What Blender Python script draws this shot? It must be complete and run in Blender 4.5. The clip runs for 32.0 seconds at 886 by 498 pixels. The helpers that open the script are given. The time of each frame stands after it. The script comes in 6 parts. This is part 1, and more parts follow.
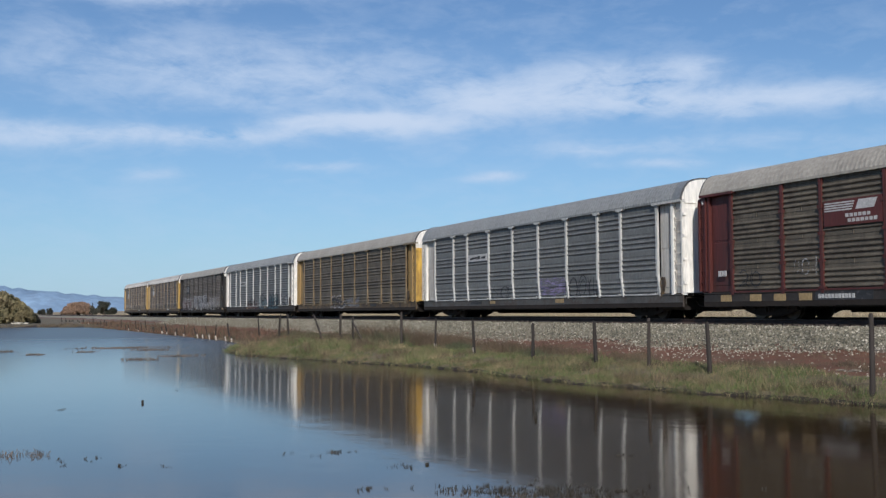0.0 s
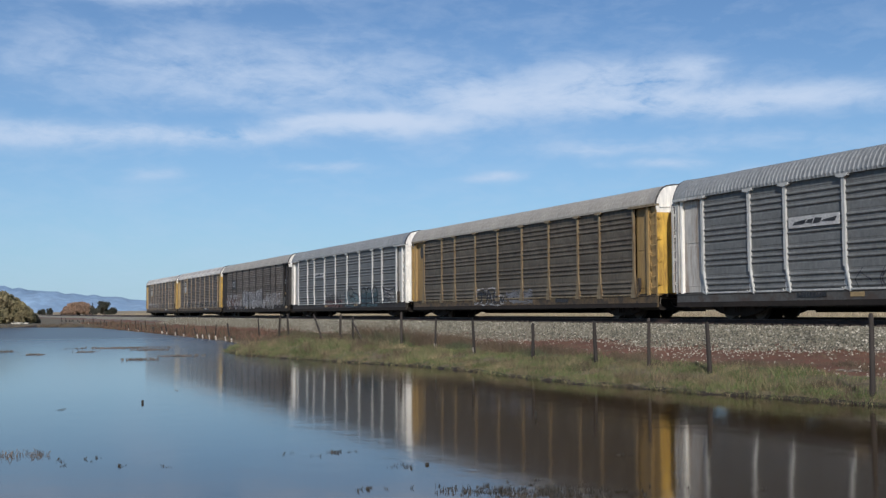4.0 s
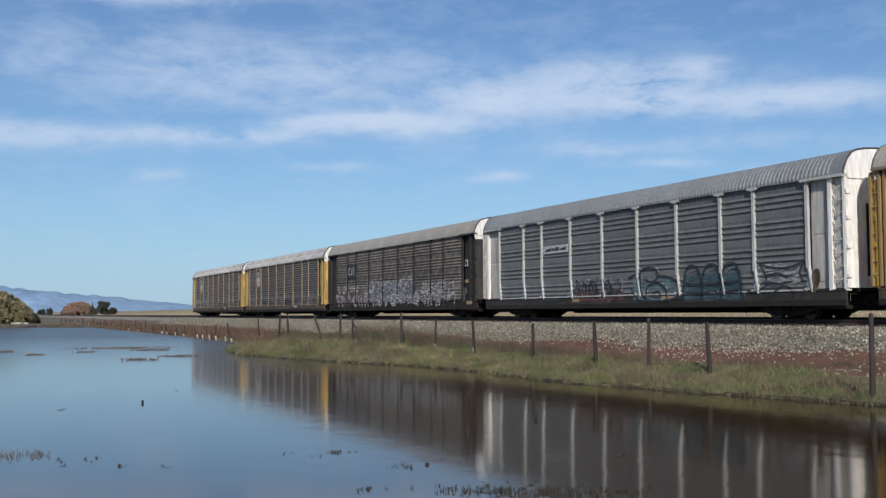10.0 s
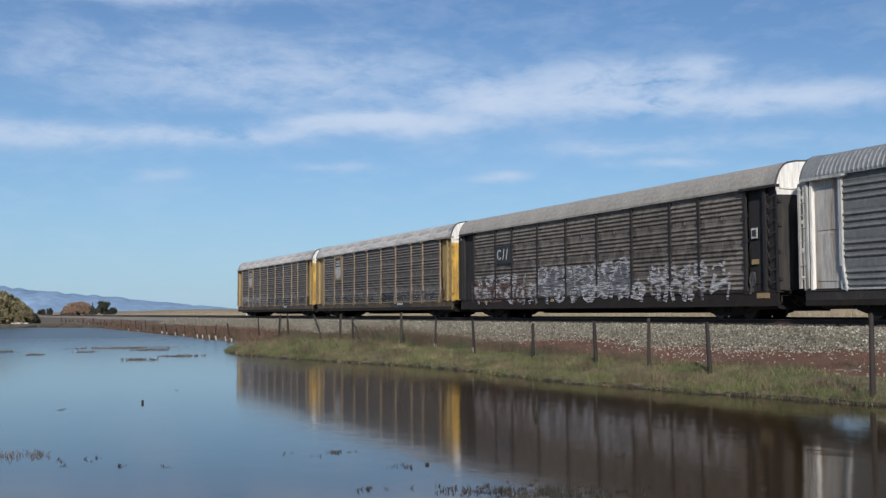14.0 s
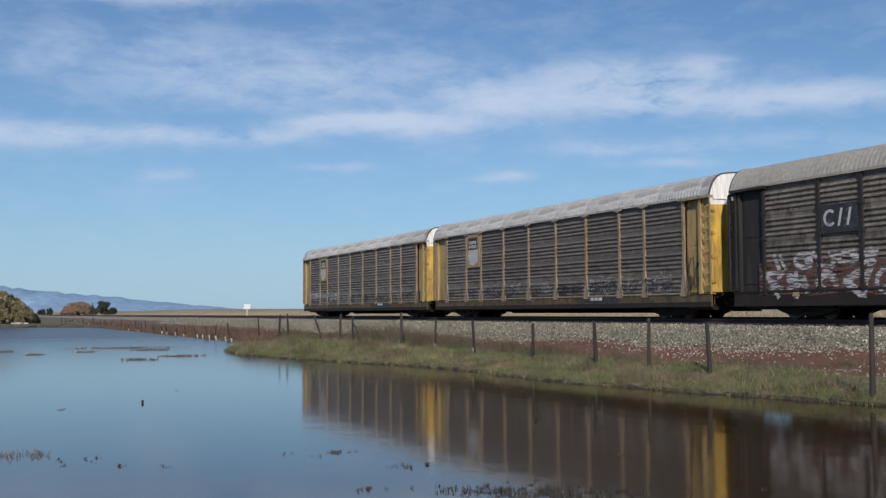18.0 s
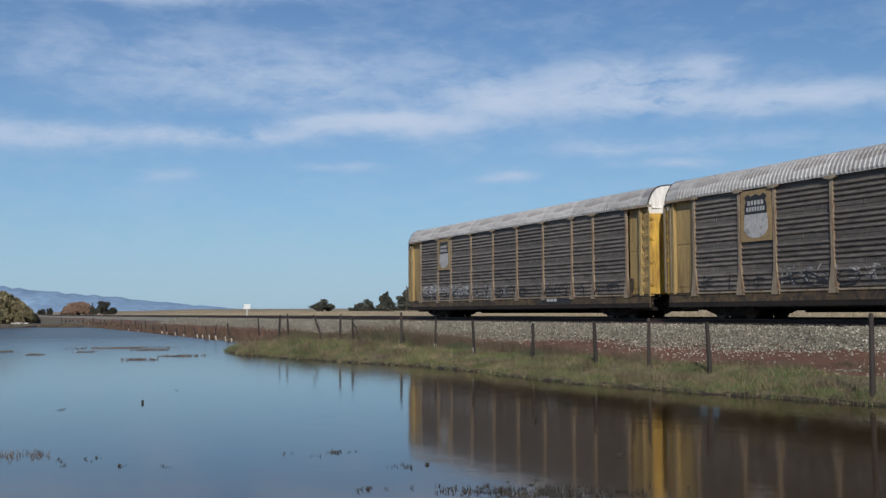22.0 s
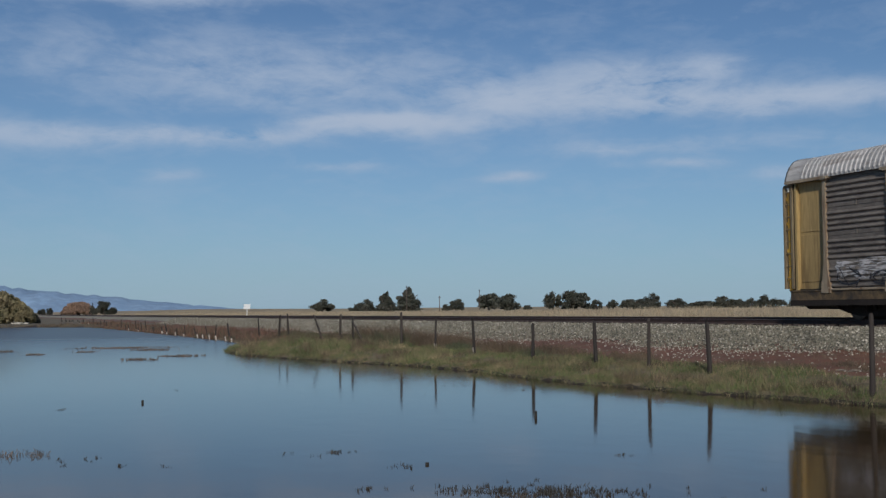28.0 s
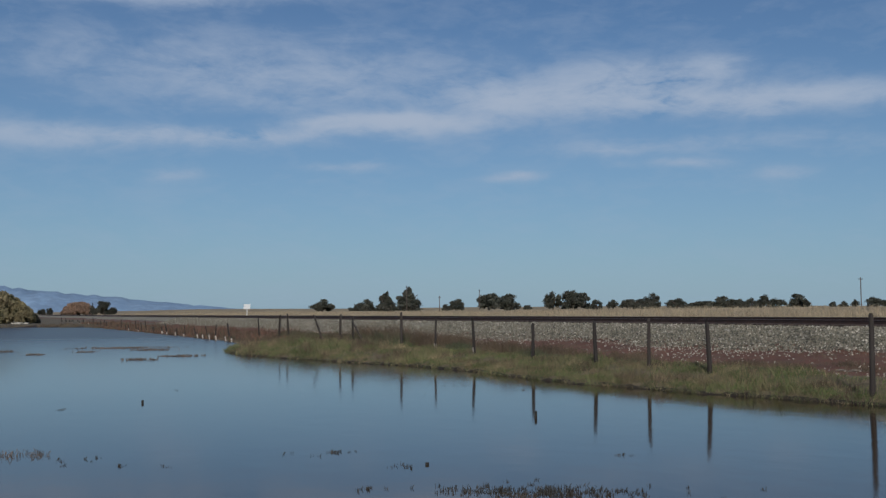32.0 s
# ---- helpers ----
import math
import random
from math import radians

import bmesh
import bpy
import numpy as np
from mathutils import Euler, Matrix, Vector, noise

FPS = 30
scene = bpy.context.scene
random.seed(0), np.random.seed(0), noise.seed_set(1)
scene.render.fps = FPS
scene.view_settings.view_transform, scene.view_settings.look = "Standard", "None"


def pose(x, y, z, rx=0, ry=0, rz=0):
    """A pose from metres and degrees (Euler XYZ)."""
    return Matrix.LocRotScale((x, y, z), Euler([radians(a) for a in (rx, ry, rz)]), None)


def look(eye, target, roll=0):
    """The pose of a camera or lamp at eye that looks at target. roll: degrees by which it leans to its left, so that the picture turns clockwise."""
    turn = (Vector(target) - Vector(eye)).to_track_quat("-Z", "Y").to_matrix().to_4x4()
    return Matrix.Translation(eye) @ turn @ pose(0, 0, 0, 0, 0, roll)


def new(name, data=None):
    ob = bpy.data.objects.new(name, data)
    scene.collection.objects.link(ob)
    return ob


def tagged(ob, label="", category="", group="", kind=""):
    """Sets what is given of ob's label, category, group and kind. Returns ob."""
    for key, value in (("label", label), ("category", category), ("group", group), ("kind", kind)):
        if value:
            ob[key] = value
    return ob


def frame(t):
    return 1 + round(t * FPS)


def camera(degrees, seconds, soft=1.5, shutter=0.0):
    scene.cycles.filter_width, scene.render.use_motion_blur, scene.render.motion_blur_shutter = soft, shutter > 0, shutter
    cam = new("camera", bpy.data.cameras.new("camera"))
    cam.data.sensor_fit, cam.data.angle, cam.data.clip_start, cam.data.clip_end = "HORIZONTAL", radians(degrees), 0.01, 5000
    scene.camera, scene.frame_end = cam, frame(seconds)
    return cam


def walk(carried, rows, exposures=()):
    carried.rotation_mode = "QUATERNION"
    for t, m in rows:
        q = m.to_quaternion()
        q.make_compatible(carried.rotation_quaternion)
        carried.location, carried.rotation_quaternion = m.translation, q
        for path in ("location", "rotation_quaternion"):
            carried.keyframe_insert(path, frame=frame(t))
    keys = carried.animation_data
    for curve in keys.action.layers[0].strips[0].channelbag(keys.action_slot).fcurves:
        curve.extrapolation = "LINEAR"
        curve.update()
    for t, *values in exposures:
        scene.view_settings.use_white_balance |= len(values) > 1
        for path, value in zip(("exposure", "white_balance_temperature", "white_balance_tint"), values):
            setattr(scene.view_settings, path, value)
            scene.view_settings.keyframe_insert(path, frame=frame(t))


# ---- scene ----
# World: the camera stands at the origin of x and y, the pond's surface is z = 0, the railway runs along x at y = 28.9.
EYE = (0.0, 0.0, 2.05)
VIEW_AZ, VIEW_EL = 24.47, 3.50          # degrees from -x towards +y, and up
RAIL_Z, FLOOR_Z, TRACK_Y = 1.76, 1.86, 28.9
cam = camera(45.93, 32.0, soft=1.35)
aim = (-100 * math.cos(radians(VIEW_AZ)), 100 * math.sin(radians(VIEW_AZ)), 2.05 + 100 * math.tan(radians(VIEW_EL)))
walk(cam, [(0.0, look(EYE, aim, -0.2)), (32.0, look(EYE, aim, -0.2))],
     exposures=[(t, e, 5700, 10) for t, e in ((0.0, 0.0), (6.0, -0.02), (14.0, -0.05), (19.0, -0.15), (23.0, -0.24), (25.0, -0.32), (28.0, -0.55), (32.0, -0.64))])

# ---- light ----
SUN_EL, SUN_OFF = 32.0, 26.0             # height, and degrees off the track's axis towards the pond
world = bpy.data.worlds.new("sky_world")
scene.world = world
world.use_nodes = True
wn = world.node_tree.nodes
sky = wn.new("ShaderNodeTexSky")
sky.sky_type, sky.sun_disc = "NISHITA", False
sky.sun_elevation, sky.sun_rotation = radians(SUN_EL), radians(90 + SUN_OFF)
sky.altitude, sky.air_density, sky.dust_density, sky.ozone_density = 0, 1.0, 0.1, 4.0
wn["Background"].inputs["Strength"].default_value = 0.082
world.node_tree.links.new(sky.outputs[0], wn["Background"].inputs["Color"])

to_sun = Vector((math.cos(radians(SUN_OFF)) * math.cos(radians(SUN_EL)), -math.sin(radians(SUN_OFF)) * math.cos(radians(SUN_EL)), math.sin(radians(SUN_EL))))
sun = new("sun", bpy.data.lights.new("sun", "SUN"))
sun.data.energy, sun.data.angle, sun.data.color = 4.5, radians(0.55), (1.0, 0.90, 0.76)
sun.matrix_world = look(to_sun * 50, (0, 0, 0))


# ---- materials ----
def nodes_of(name):
    m = bpy.data.materials.new(name)
    m.use_nodes = True
    t = m.node_tree
    return m, t, t.nodes["Principled BSDF"]


def noise_node(t, scale, detail=4.0, rough=0.6, stretch=(1, 1, 1), coords="Object", distort=0.0):
    tc, mp, n = t.nodes.new("ShaderNodeTexCoord"), t.nodes.new("ShaderNodeMapping"), t.nodes.new("ShaderNodeTexNoise")
    mp.inputs["Scale"].default_value = stretch
    n.inputs["Scale"].default_value, n.inputs["Detail"].default_value, n.inputs["Roughness"].default_value = scale, detail, rough
    n.inputs["Distortion"].default_value = distort
    t.links.new(tc.outputs[coords], mp.inputs[0])
    t.links.new(mp.outputs[0], n.inputs["Vector"])
    return n


def ramp(t, source, stops):
    r = t.nodes.new("ShaderNodeValToRGB")
    while len(r.color_ramp.elements) < len(stops):
        r.color_ramp.elements.new(0.5)
    for e, (p, c) in zip(r.color_ramp.elements, stops):
        e.position, e.color = p, (*c, 1) if len(c) == 3 else c
    t.links.new(source, r.inputs[0])
    return r


def mix(t, fac, a, b, blend="MIX"):
    m = t.nodes.new("ShaderNodeMix")
    m.data_type, m.blend_type = "RGBA", blend
    for sock, v in ((m.inputs[0], fac), (m.inputs[6], a), (m.inputs[7], b)):
        if isinstance(v, bpy.types.NodeSocket):
            t.links.new(v, sock)
        elif isinstance(v, (int, float)):
            sock.default_value = v
        else:
            sock.default_value = (*v, 1)
    return m.outputs[2]


def scaled(c, k):
    return tuple(min(1.0, x * k) for x in c)


def surface(name, base, rough=0.6, metal=0.0, grain=12.0, patch=0.8, spread=0.35, dirt=None, dirt_amount=0.5,
            bump=0.15, stretch=(1, 1, 1), island=0.0, objvar=0.0, coords="Object"):
    """A painted, weathered or natural surface: broad patches, fine grain, dirt of its own colour, and relief."""
    m, t, b = nodes_of(name)
    fine, broad = noise_node(t, grain, 5, 0.65, stretch, coords), noise_node(t, patch, 4, 0.6, stretch, coords)
    col = ramp(t, broad.outputs[0], [(0.3, scaled(base, 1 - spread)), (0.7, scaled(base, 1 + spread))]).outputs[0]
    shade = ramp(t, fine.outputs[0], [(0.3, (0.62, 0.62, 0.62)), (0.7, (1.15, 1.15, 1.15))]).outputs[0]
    col = mix(t, 0.8, col, shade, "MULTIPLY")
    if dirt:
        spots = noise_node(t, patch * 2.7, 8, 0.7, stretch, coords, 0.4)
        mask = ramp(t, spots.outputs[0], [(0.62 - 0.3 * dirt_amount, (0, 0, 0)), (0.78 - 0.3 * dirt_amount, (1, 1, 1))]).outputs[0]
        col = mix(t, mask, col, dirt)
    for amount, kind in ((island, "island"), (objvar, "object")):
        if amount:
            src = t.nodes.new("ShaderNodeNewGeometry").outputs["Random Per Island"] if kind == "island" else t.nodes.new("ShaderNodeObjectInfo").outputs["Random"]
            v = ramp(t, src, [(0.0, (1 - amount,) * 3), (1.0, (1 + amount,) * 3)]).outputs[0]
            col = mix(t, 1.0, col, v, "MULTIPLY")
    t.links.new(col, b.inputs["Base Color"])
    b.inputs["Roughness"].default_value, b.inputs["Metallic"].default_value = rough, metal
    if bump:
        bp = t.nodes.new("ShaderNodeBump")
        bp.inputs["Strength"].default_value, bp.inputs["Distance"].default_value = bump, 0.02
        t.links.new(fine.outputs[0], bp.inputs["Height"])
        t.links.new(bp.outputs[0], b.inputs["Normal"])
    return m


STREAK = (1.0, 1.0, 0.12)
BLOTCH = (0.7, 1.0, 0.55)
M = {
    "silver_panel": surface("galvanised_panel", (0.160, 0.160, 0.151), 0.6, 0.05, 9, 0.9, 0.10, (0.118, 0.116, 0.108), 0.34, 0.03, BLOTCH, objvar=0.08),
    "silver_paint": surface("silver_paint", (0.50, 0.485, 0.445), 0.5, 0.0, 14, 1.2, 0.15, (0.20, 0.17, 0.14), 0.25, 0.05, STREAK),
    "bay_white": surface("grimy_white_plate", (0.50, 0.468, 0.415), 0.5, 0.0, 10, 1.1, 0.12, (0.27, 0.20, 0.14), 0.40, 0.05, STREAK),
    "brown_panel": surface("sooty_panel", (0.116, 0.096, 0.069), 0.65, 0.1, 9, 0.9, 0.25, (0.070, 0.057, 0.043), 0.45, 0.06, BLOTCH, objvar=0.12),
    "worn_panel": surface("worn_panel", (0.170, 0.146, 0.121), 0.65, 0.12, 8, 1.0, 0.22, (0.075, 0.063, 0.053), 0.36, 0.05, (0.35, 1.0, 1.0), objvar=0.16),
    "dark_panel": surface("dark_panel", (0.182, 0.153, 0.122), 0.7, 0.05, 8, 0.8, 0.35, (0.065, 0.052, 0.043), 0.45, 0.08, BLOTCH, objvar=0.15),
    "dark_paint": surface("black_brown_paint", (0.024, 0.020, 0.018), 0.75, 0.0, 12, 1.0, 0.3, (0.05, 0.04, 0.032), 0.3, 0.05, STREAK),
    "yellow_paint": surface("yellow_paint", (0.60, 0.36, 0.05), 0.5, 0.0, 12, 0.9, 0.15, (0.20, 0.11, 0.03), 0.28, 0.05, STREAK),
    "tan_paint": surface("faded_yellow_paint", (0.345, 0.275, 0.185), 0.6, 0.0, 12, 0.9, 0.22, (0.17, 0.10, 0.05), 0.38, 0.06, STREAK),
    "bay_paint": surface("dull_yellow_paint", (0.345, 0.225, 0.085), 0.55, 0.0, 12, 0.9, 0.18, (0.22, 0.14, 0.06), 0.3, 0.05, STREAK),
    # brighter version of the dull bay yellow; its sunlit look is in the colour
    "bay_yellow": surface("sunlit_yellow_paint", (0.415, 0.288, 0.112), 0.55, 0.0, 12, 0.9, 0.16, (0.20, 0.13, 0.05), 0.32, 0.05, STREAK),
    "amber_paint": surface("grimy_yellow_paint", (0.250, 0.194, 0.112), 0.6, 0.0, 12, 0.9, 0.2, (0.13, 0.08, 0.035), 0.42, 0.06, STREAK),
    "red_paint": surface("oxide_red_paint", (0.098, 0.024, 0.019), 0.55, 0.0, 12, 0.9, 0.25, (0.06, 0.025, 0.02), 0.35, 0.05, STREAK),
    "white_paint": surface("white_paint", (0.88, 0.83, 0.74), 0.5, 0.0, 10, 1.2, 0.04, (0.55, 0.47, 0.37), 0.10, 0.03, STREAK),
    "grey_roof": surface("grey_roof_metal", (0.275, 0.275, 0.265), 0.5, 0.15, 6, 0.5, 0.06, (0.25, 0.245, 0.235), 0.3, 0.02, objvar=0.04),
    "tan_roof": surface("dusty_roof_metal", (0.405, 0.362, 0.30), 0.6, 0.05, 6, 0.5, 0.07, (0.35, 0.31, 0.255), 0.35, 0.02, objvar=0.04),
    "pale_roof": surface("pale_peeling_roof", (0.48, 0.452, 0.415), 0.55, 0.1, 5, 0.9, 0.2, (0.25, 0.215, 0.185), 0.42, 0.08, (0.3, 1, 1), objvar=0.12),
    "rim_grey": surface("dull_grey_rim", (0.09, 0.085, 0.08), 0.6, 0.1, 10, 1.0, 0.2, None, 0, 0.04),
    "sill_grey": surface("grimy_grey_sill", (0.088, 0.083, 0.075), 0.65, 0.0, 10, 0.8, 0.3, (0.065, 0.046, 0.034), 0.48, 0.06),
    "sill_dark": surface("sooty_sill", (0.032, 0.026, 0.022), 0.75, 0.0, 10, 0.8, 0.3, (0.075, 0.055, 0.038), 0.3, 0.06),
    "sill_brown": surface("rusty_yellow_sill", (0.135, 0.090, 0.042), 0.7, 0.0, 10, 0.7, 0.3, (0.040, 0.030, 0.022), 0.62, 0.06),
    # near-black; also used on pieces that stand in for shadow
    "under_black": surface("underframe_near_black", (0.016, 0.011, 0.008), 1.0, 0.0, 8, 1.0, 0.35, None, 0, 0.1),
    "wheel_steel": surface("wheel_steel", (0.09, 0.075, 0.06), 0.5, 0.7, 10, 2.0, 0.25, (0.05, 0.035, 0.025), 0.4, 0.05),
    "rail_rust": surface("rusty_rail", (0.062, 0.036, 0.029), 0.7, 0.2, 14, 1.2, 0.25, (0.040, 0.026, 0.022), 0.4, 0.08),
    "rail_head": surface("worn_rail_head", (0.15, 0.115, 0.10), 0.45, 0.4, 14, 1.0, 0.15, None, 0, 0.03),
    "tie_wood": surface("creosoted_tie", (0.07, 0.05, 0.04), 0.85, 0.0, 10, 1.2, 0.3, (0.13, 0.11, 0.09), 0.35, 0.25, (0.3, 1, 1), objvar=0.25),
    "post_wood": surface("weathered_post_wood", (0.040, 0.030, 0.023), 0.85, 0.0, 16, 1.5, 0.3, (0.045, 0.036, 0.03), 0.45, 0.35, (1, 1, 0.15), objvar=0.25),
    "salt_white": surface("salt_crust", (0.50, 0.43, 0.35), 0.8, 0.0, 16, 3.0, 0.2, (0.22, 0.17, 0.13), 0.4, 0.2),
    "stone": surface("ballast_stone", (0.186, 0.165, 0.118), 0.85, 0.0, 30, 2.0, 0.15, None, 0, 0.2, island=0.6),
    "pale_stone": surface("pale_stone", (0.43, 0.385, 0.305), 0.85, 0.0, 30, 2.0, 0.12, None, 0, 0.2, island=0.35),
    "grass": surface("bank_grass", (0.124, 0.150, 0.046), 0.75, 0.0, 3, 0.45, 0.45, (0.19, 0.150, 0.076), 0.46, 0, island=0.35),
    "straw": surface("dry_grass", (0.36, 0.29, 0.185), 0.8, 0.0, 3, 0.12, 0.18, (0.33, 0.25, 0.15), 0.35, 0, island=0.3),
    "dry_bank": surface("tan_bank_grass", (0.28, 0.215, 0.115), 0.8, 0.0, 4, 0.4, 0.3, (0.13, 0.10, 0.05), 0.4, 0, island=0.4),
    "weed": surface("brown_weed", (0.125, 0.088, 0.052), 0.85, 0.0, 4, 0.5, 0.3, (0.16, 0.115, 0.075), 0.4, 0, island=0.4),
    "red_weed": surface("red_brown_scrub", (0.150, 0.078, 0.050), 0.85, 0.0, 4, 0.4, 0.35, (0.20, 0.14, 0.09), 0.42, 0, island=0.4),
    "mud_weed": surface("mud_bar_plant", (0.135, 0.105, 0.082), 0.85, 0.0, 4, 0.5, 0.3, (0.05, 0.04, 0.034), 0.45, 0, island=0.35),
    "sprout": surface("dark_marsh_plant", (0.028, 0.024, 0.017), 0.8, 0.0, 6, 0.8, 0.3, (0.07, 0.05, 0.03), 0.35, 0, island=0.4),
    "leaf": surface("tree_leaves", (0.058, 0.060, 0.040), 0.7, 0.0, 1.5, 0.15, 0.3, (0.075, 0.066, 0.046), 0.4, 0, island=0.45),
    "leaf_olive": surface("olive_leaves", (0.255, 0.205, 0.10), 0.75, 0.0, 1.2, 0.10, 0.30, (0.13, 0.115, 0.05), 0.5, 0, island=0.15),
    "dry_leaf": surface("dry_red_scrub", (0.31, 0.20, 0.13), 0.8, 0.0, 1.5, 0.2, 0.25, (0.17, 0.10, 0.06), 0.4, 0, island=0.3),
    "weed_green": surface("green_shrub", (0.085, 0.095, 0.045), 0.8, 0.0, 4, 0.6, 0.3, (0.12, 0.10, 0.055), 0.4, 0, island=0.4),
    "bark": surface("bark", (0.12, 0.09, 0.07), 0.9, 0.0, 8, 1.0, 0.3, None, 0, 0.3, (1, 1, 0.3)),
    # aerial haze is put into the hills' pale blue colour
    "hill": surface("haze_tinted_hill", (0.265, 0.37, 0.50), 1.0, 0.0, 0.02, 0.004, 0.18, (0.21, 0.305, 0.43), 0.5, 0),
    "sign_white": surface("white_sign", (0.8, 0.79, 0.74), 0.5, 0.0, 10, 2.0, 0.05, None, 0, 0),
    "logo_black": surface("black_marking", (0.03, 0.03, 0.032), 0.6, 0.0, 10, 2.0, 0.2, (0.12, 0.11, 0.1), 0.25, 0),
    "logo_white": surface("faded_white_marking", (0.52, 0.50, 0.47), 0.6, 0.0, 10, 2.0, 0.12, (0.24, 0.21, 0.19), 0.25, 0),
    "logo_yellow": surface("faded_yellow_marking", (0.36, 0.25, 0.115), 0.6, 0.0, 10, 1.5, 0.15, (0.22, 0.14, 0.07), 0.3, 0),
    "debris": surface("bleached_driftwood", (0.17, 0.14, 0.11), 0.85, 0.0, 14, 2.0, 0.2, (0.2, 0.16, 0.13), 0.4, 0.2),
}


def spray(name, colour, cover=0.5):
    """Old spray paint: its colour, broken up where it has worn off."""
    m, t, b = nodes_of(name)
    n = noise_node(t, 5.0, 6, 0.7, (0.35, 1, 2.6))
    a = ramp(t, n.outputs[0], [(0.62 - 0.35 * cover, (0, 0, 0)), (0.74 - 0.35 * cover, (1, 1, 1))])
    v = noise_node(t, 1.3, 3, 0.5)
    c = ramp(t, v.outputs[0], [(0.3, scaled(colour, 0.7)), (0.7, scaled(colour, 1.15))])
    t.links.new(c.outputs[0], b.inputs["Base Color"])
    t.links.new(a.outputs[0], b.inputs["Alpha"])
    b.inputs["Roughness"].default_value = 0.6
    return m


SPRAY = {
    "white": spray("white_spray", (0.52, 0.49, 0.47), 0.52),
    "pale": spray("faded_pale_spray", (0.42, 0.40, 0.38), 0.5),
    "black": spray("black_spray", (0.03, 0.03, 0.035), 0.7),
    "teal": spray("teal_spray", (0.050, 0.085, 0.095), 0.8),
    "purple": spray("lilac_spray", (0.26, 0.22, 0.34), 0.5),
    "rust": spray("red_spray", (0.11, 0.040, 0.038), 0.75),
    "pale_teal": spray("pale_teal_spray", (0.15, 0.21, 0.22), 0.6),
    "faded_rust": spray("faded_rust_spray", (0.13, 0.065, 0.05), 0.62),
    "grey": spray("grey_lilac_spray", (0.17, 0.165, 0.17), 0.7),
}


def water_material():
    m, t, b = nodes_of("pond_water")
    broad = noise_node(t, 0.05, 3, 0.5)
    c = ramp(t, broad.outputs[0], [(0.3, (0.032, 0.0185, 0.0068)), (0.7, (0.041, 0.0242, 0.0092))])
    t.links.new(c.outputs[0], b.inputs["Base Color"])
    b.inputs["IOR"].default_value = 1.33
    # light wind ripples the far arm of the pond
    tc, sp, mr = t.nodes.new("ShaderNodeTexCoord"), t.nodes.new("ShaderNodeSeparateXYZ"), t.nodes.new("ShaderNodeMapRange")
    t.links.new(tc.outputs["Object"], sp.inputs[0])
    t.links.new(sp.outputs[0], mr.inputs[0])
    for i, v in ((1, -30.0), (2, -100.0), (3, 0.080), (4, 0.30)):
        mr.inputs[i].default_value = v
    t.links.new(mr.outputs[0], b.inputs["Roughness"])
    a, d = noise_node(t, 1.1, 3, 0.5, (1, 1.6, 1)), noise_node(t, 6.0, 2, 0.5)
    s = t.nodes.new("ShaderNodeMath")
    s.operation = "MULTIPLY_ADD"
    s.inputs[1].default_value = 0.15
    t.links.new(d.outputs[0], s.inputs[0])
    t.links.new(a.outputs[0], s.inputs[2])
    bp = t.nodes.new("ShaderNodeBump")
    bp.inputs["Strength"].default_value, bp.inputs["Distance"].default_value = 0.16, 0.02
    t.links.new(s.outputs[0], bp.inputs["Height"])
    t.links.new(bp.outputs[0], b.inputs["Normal"])
    return m


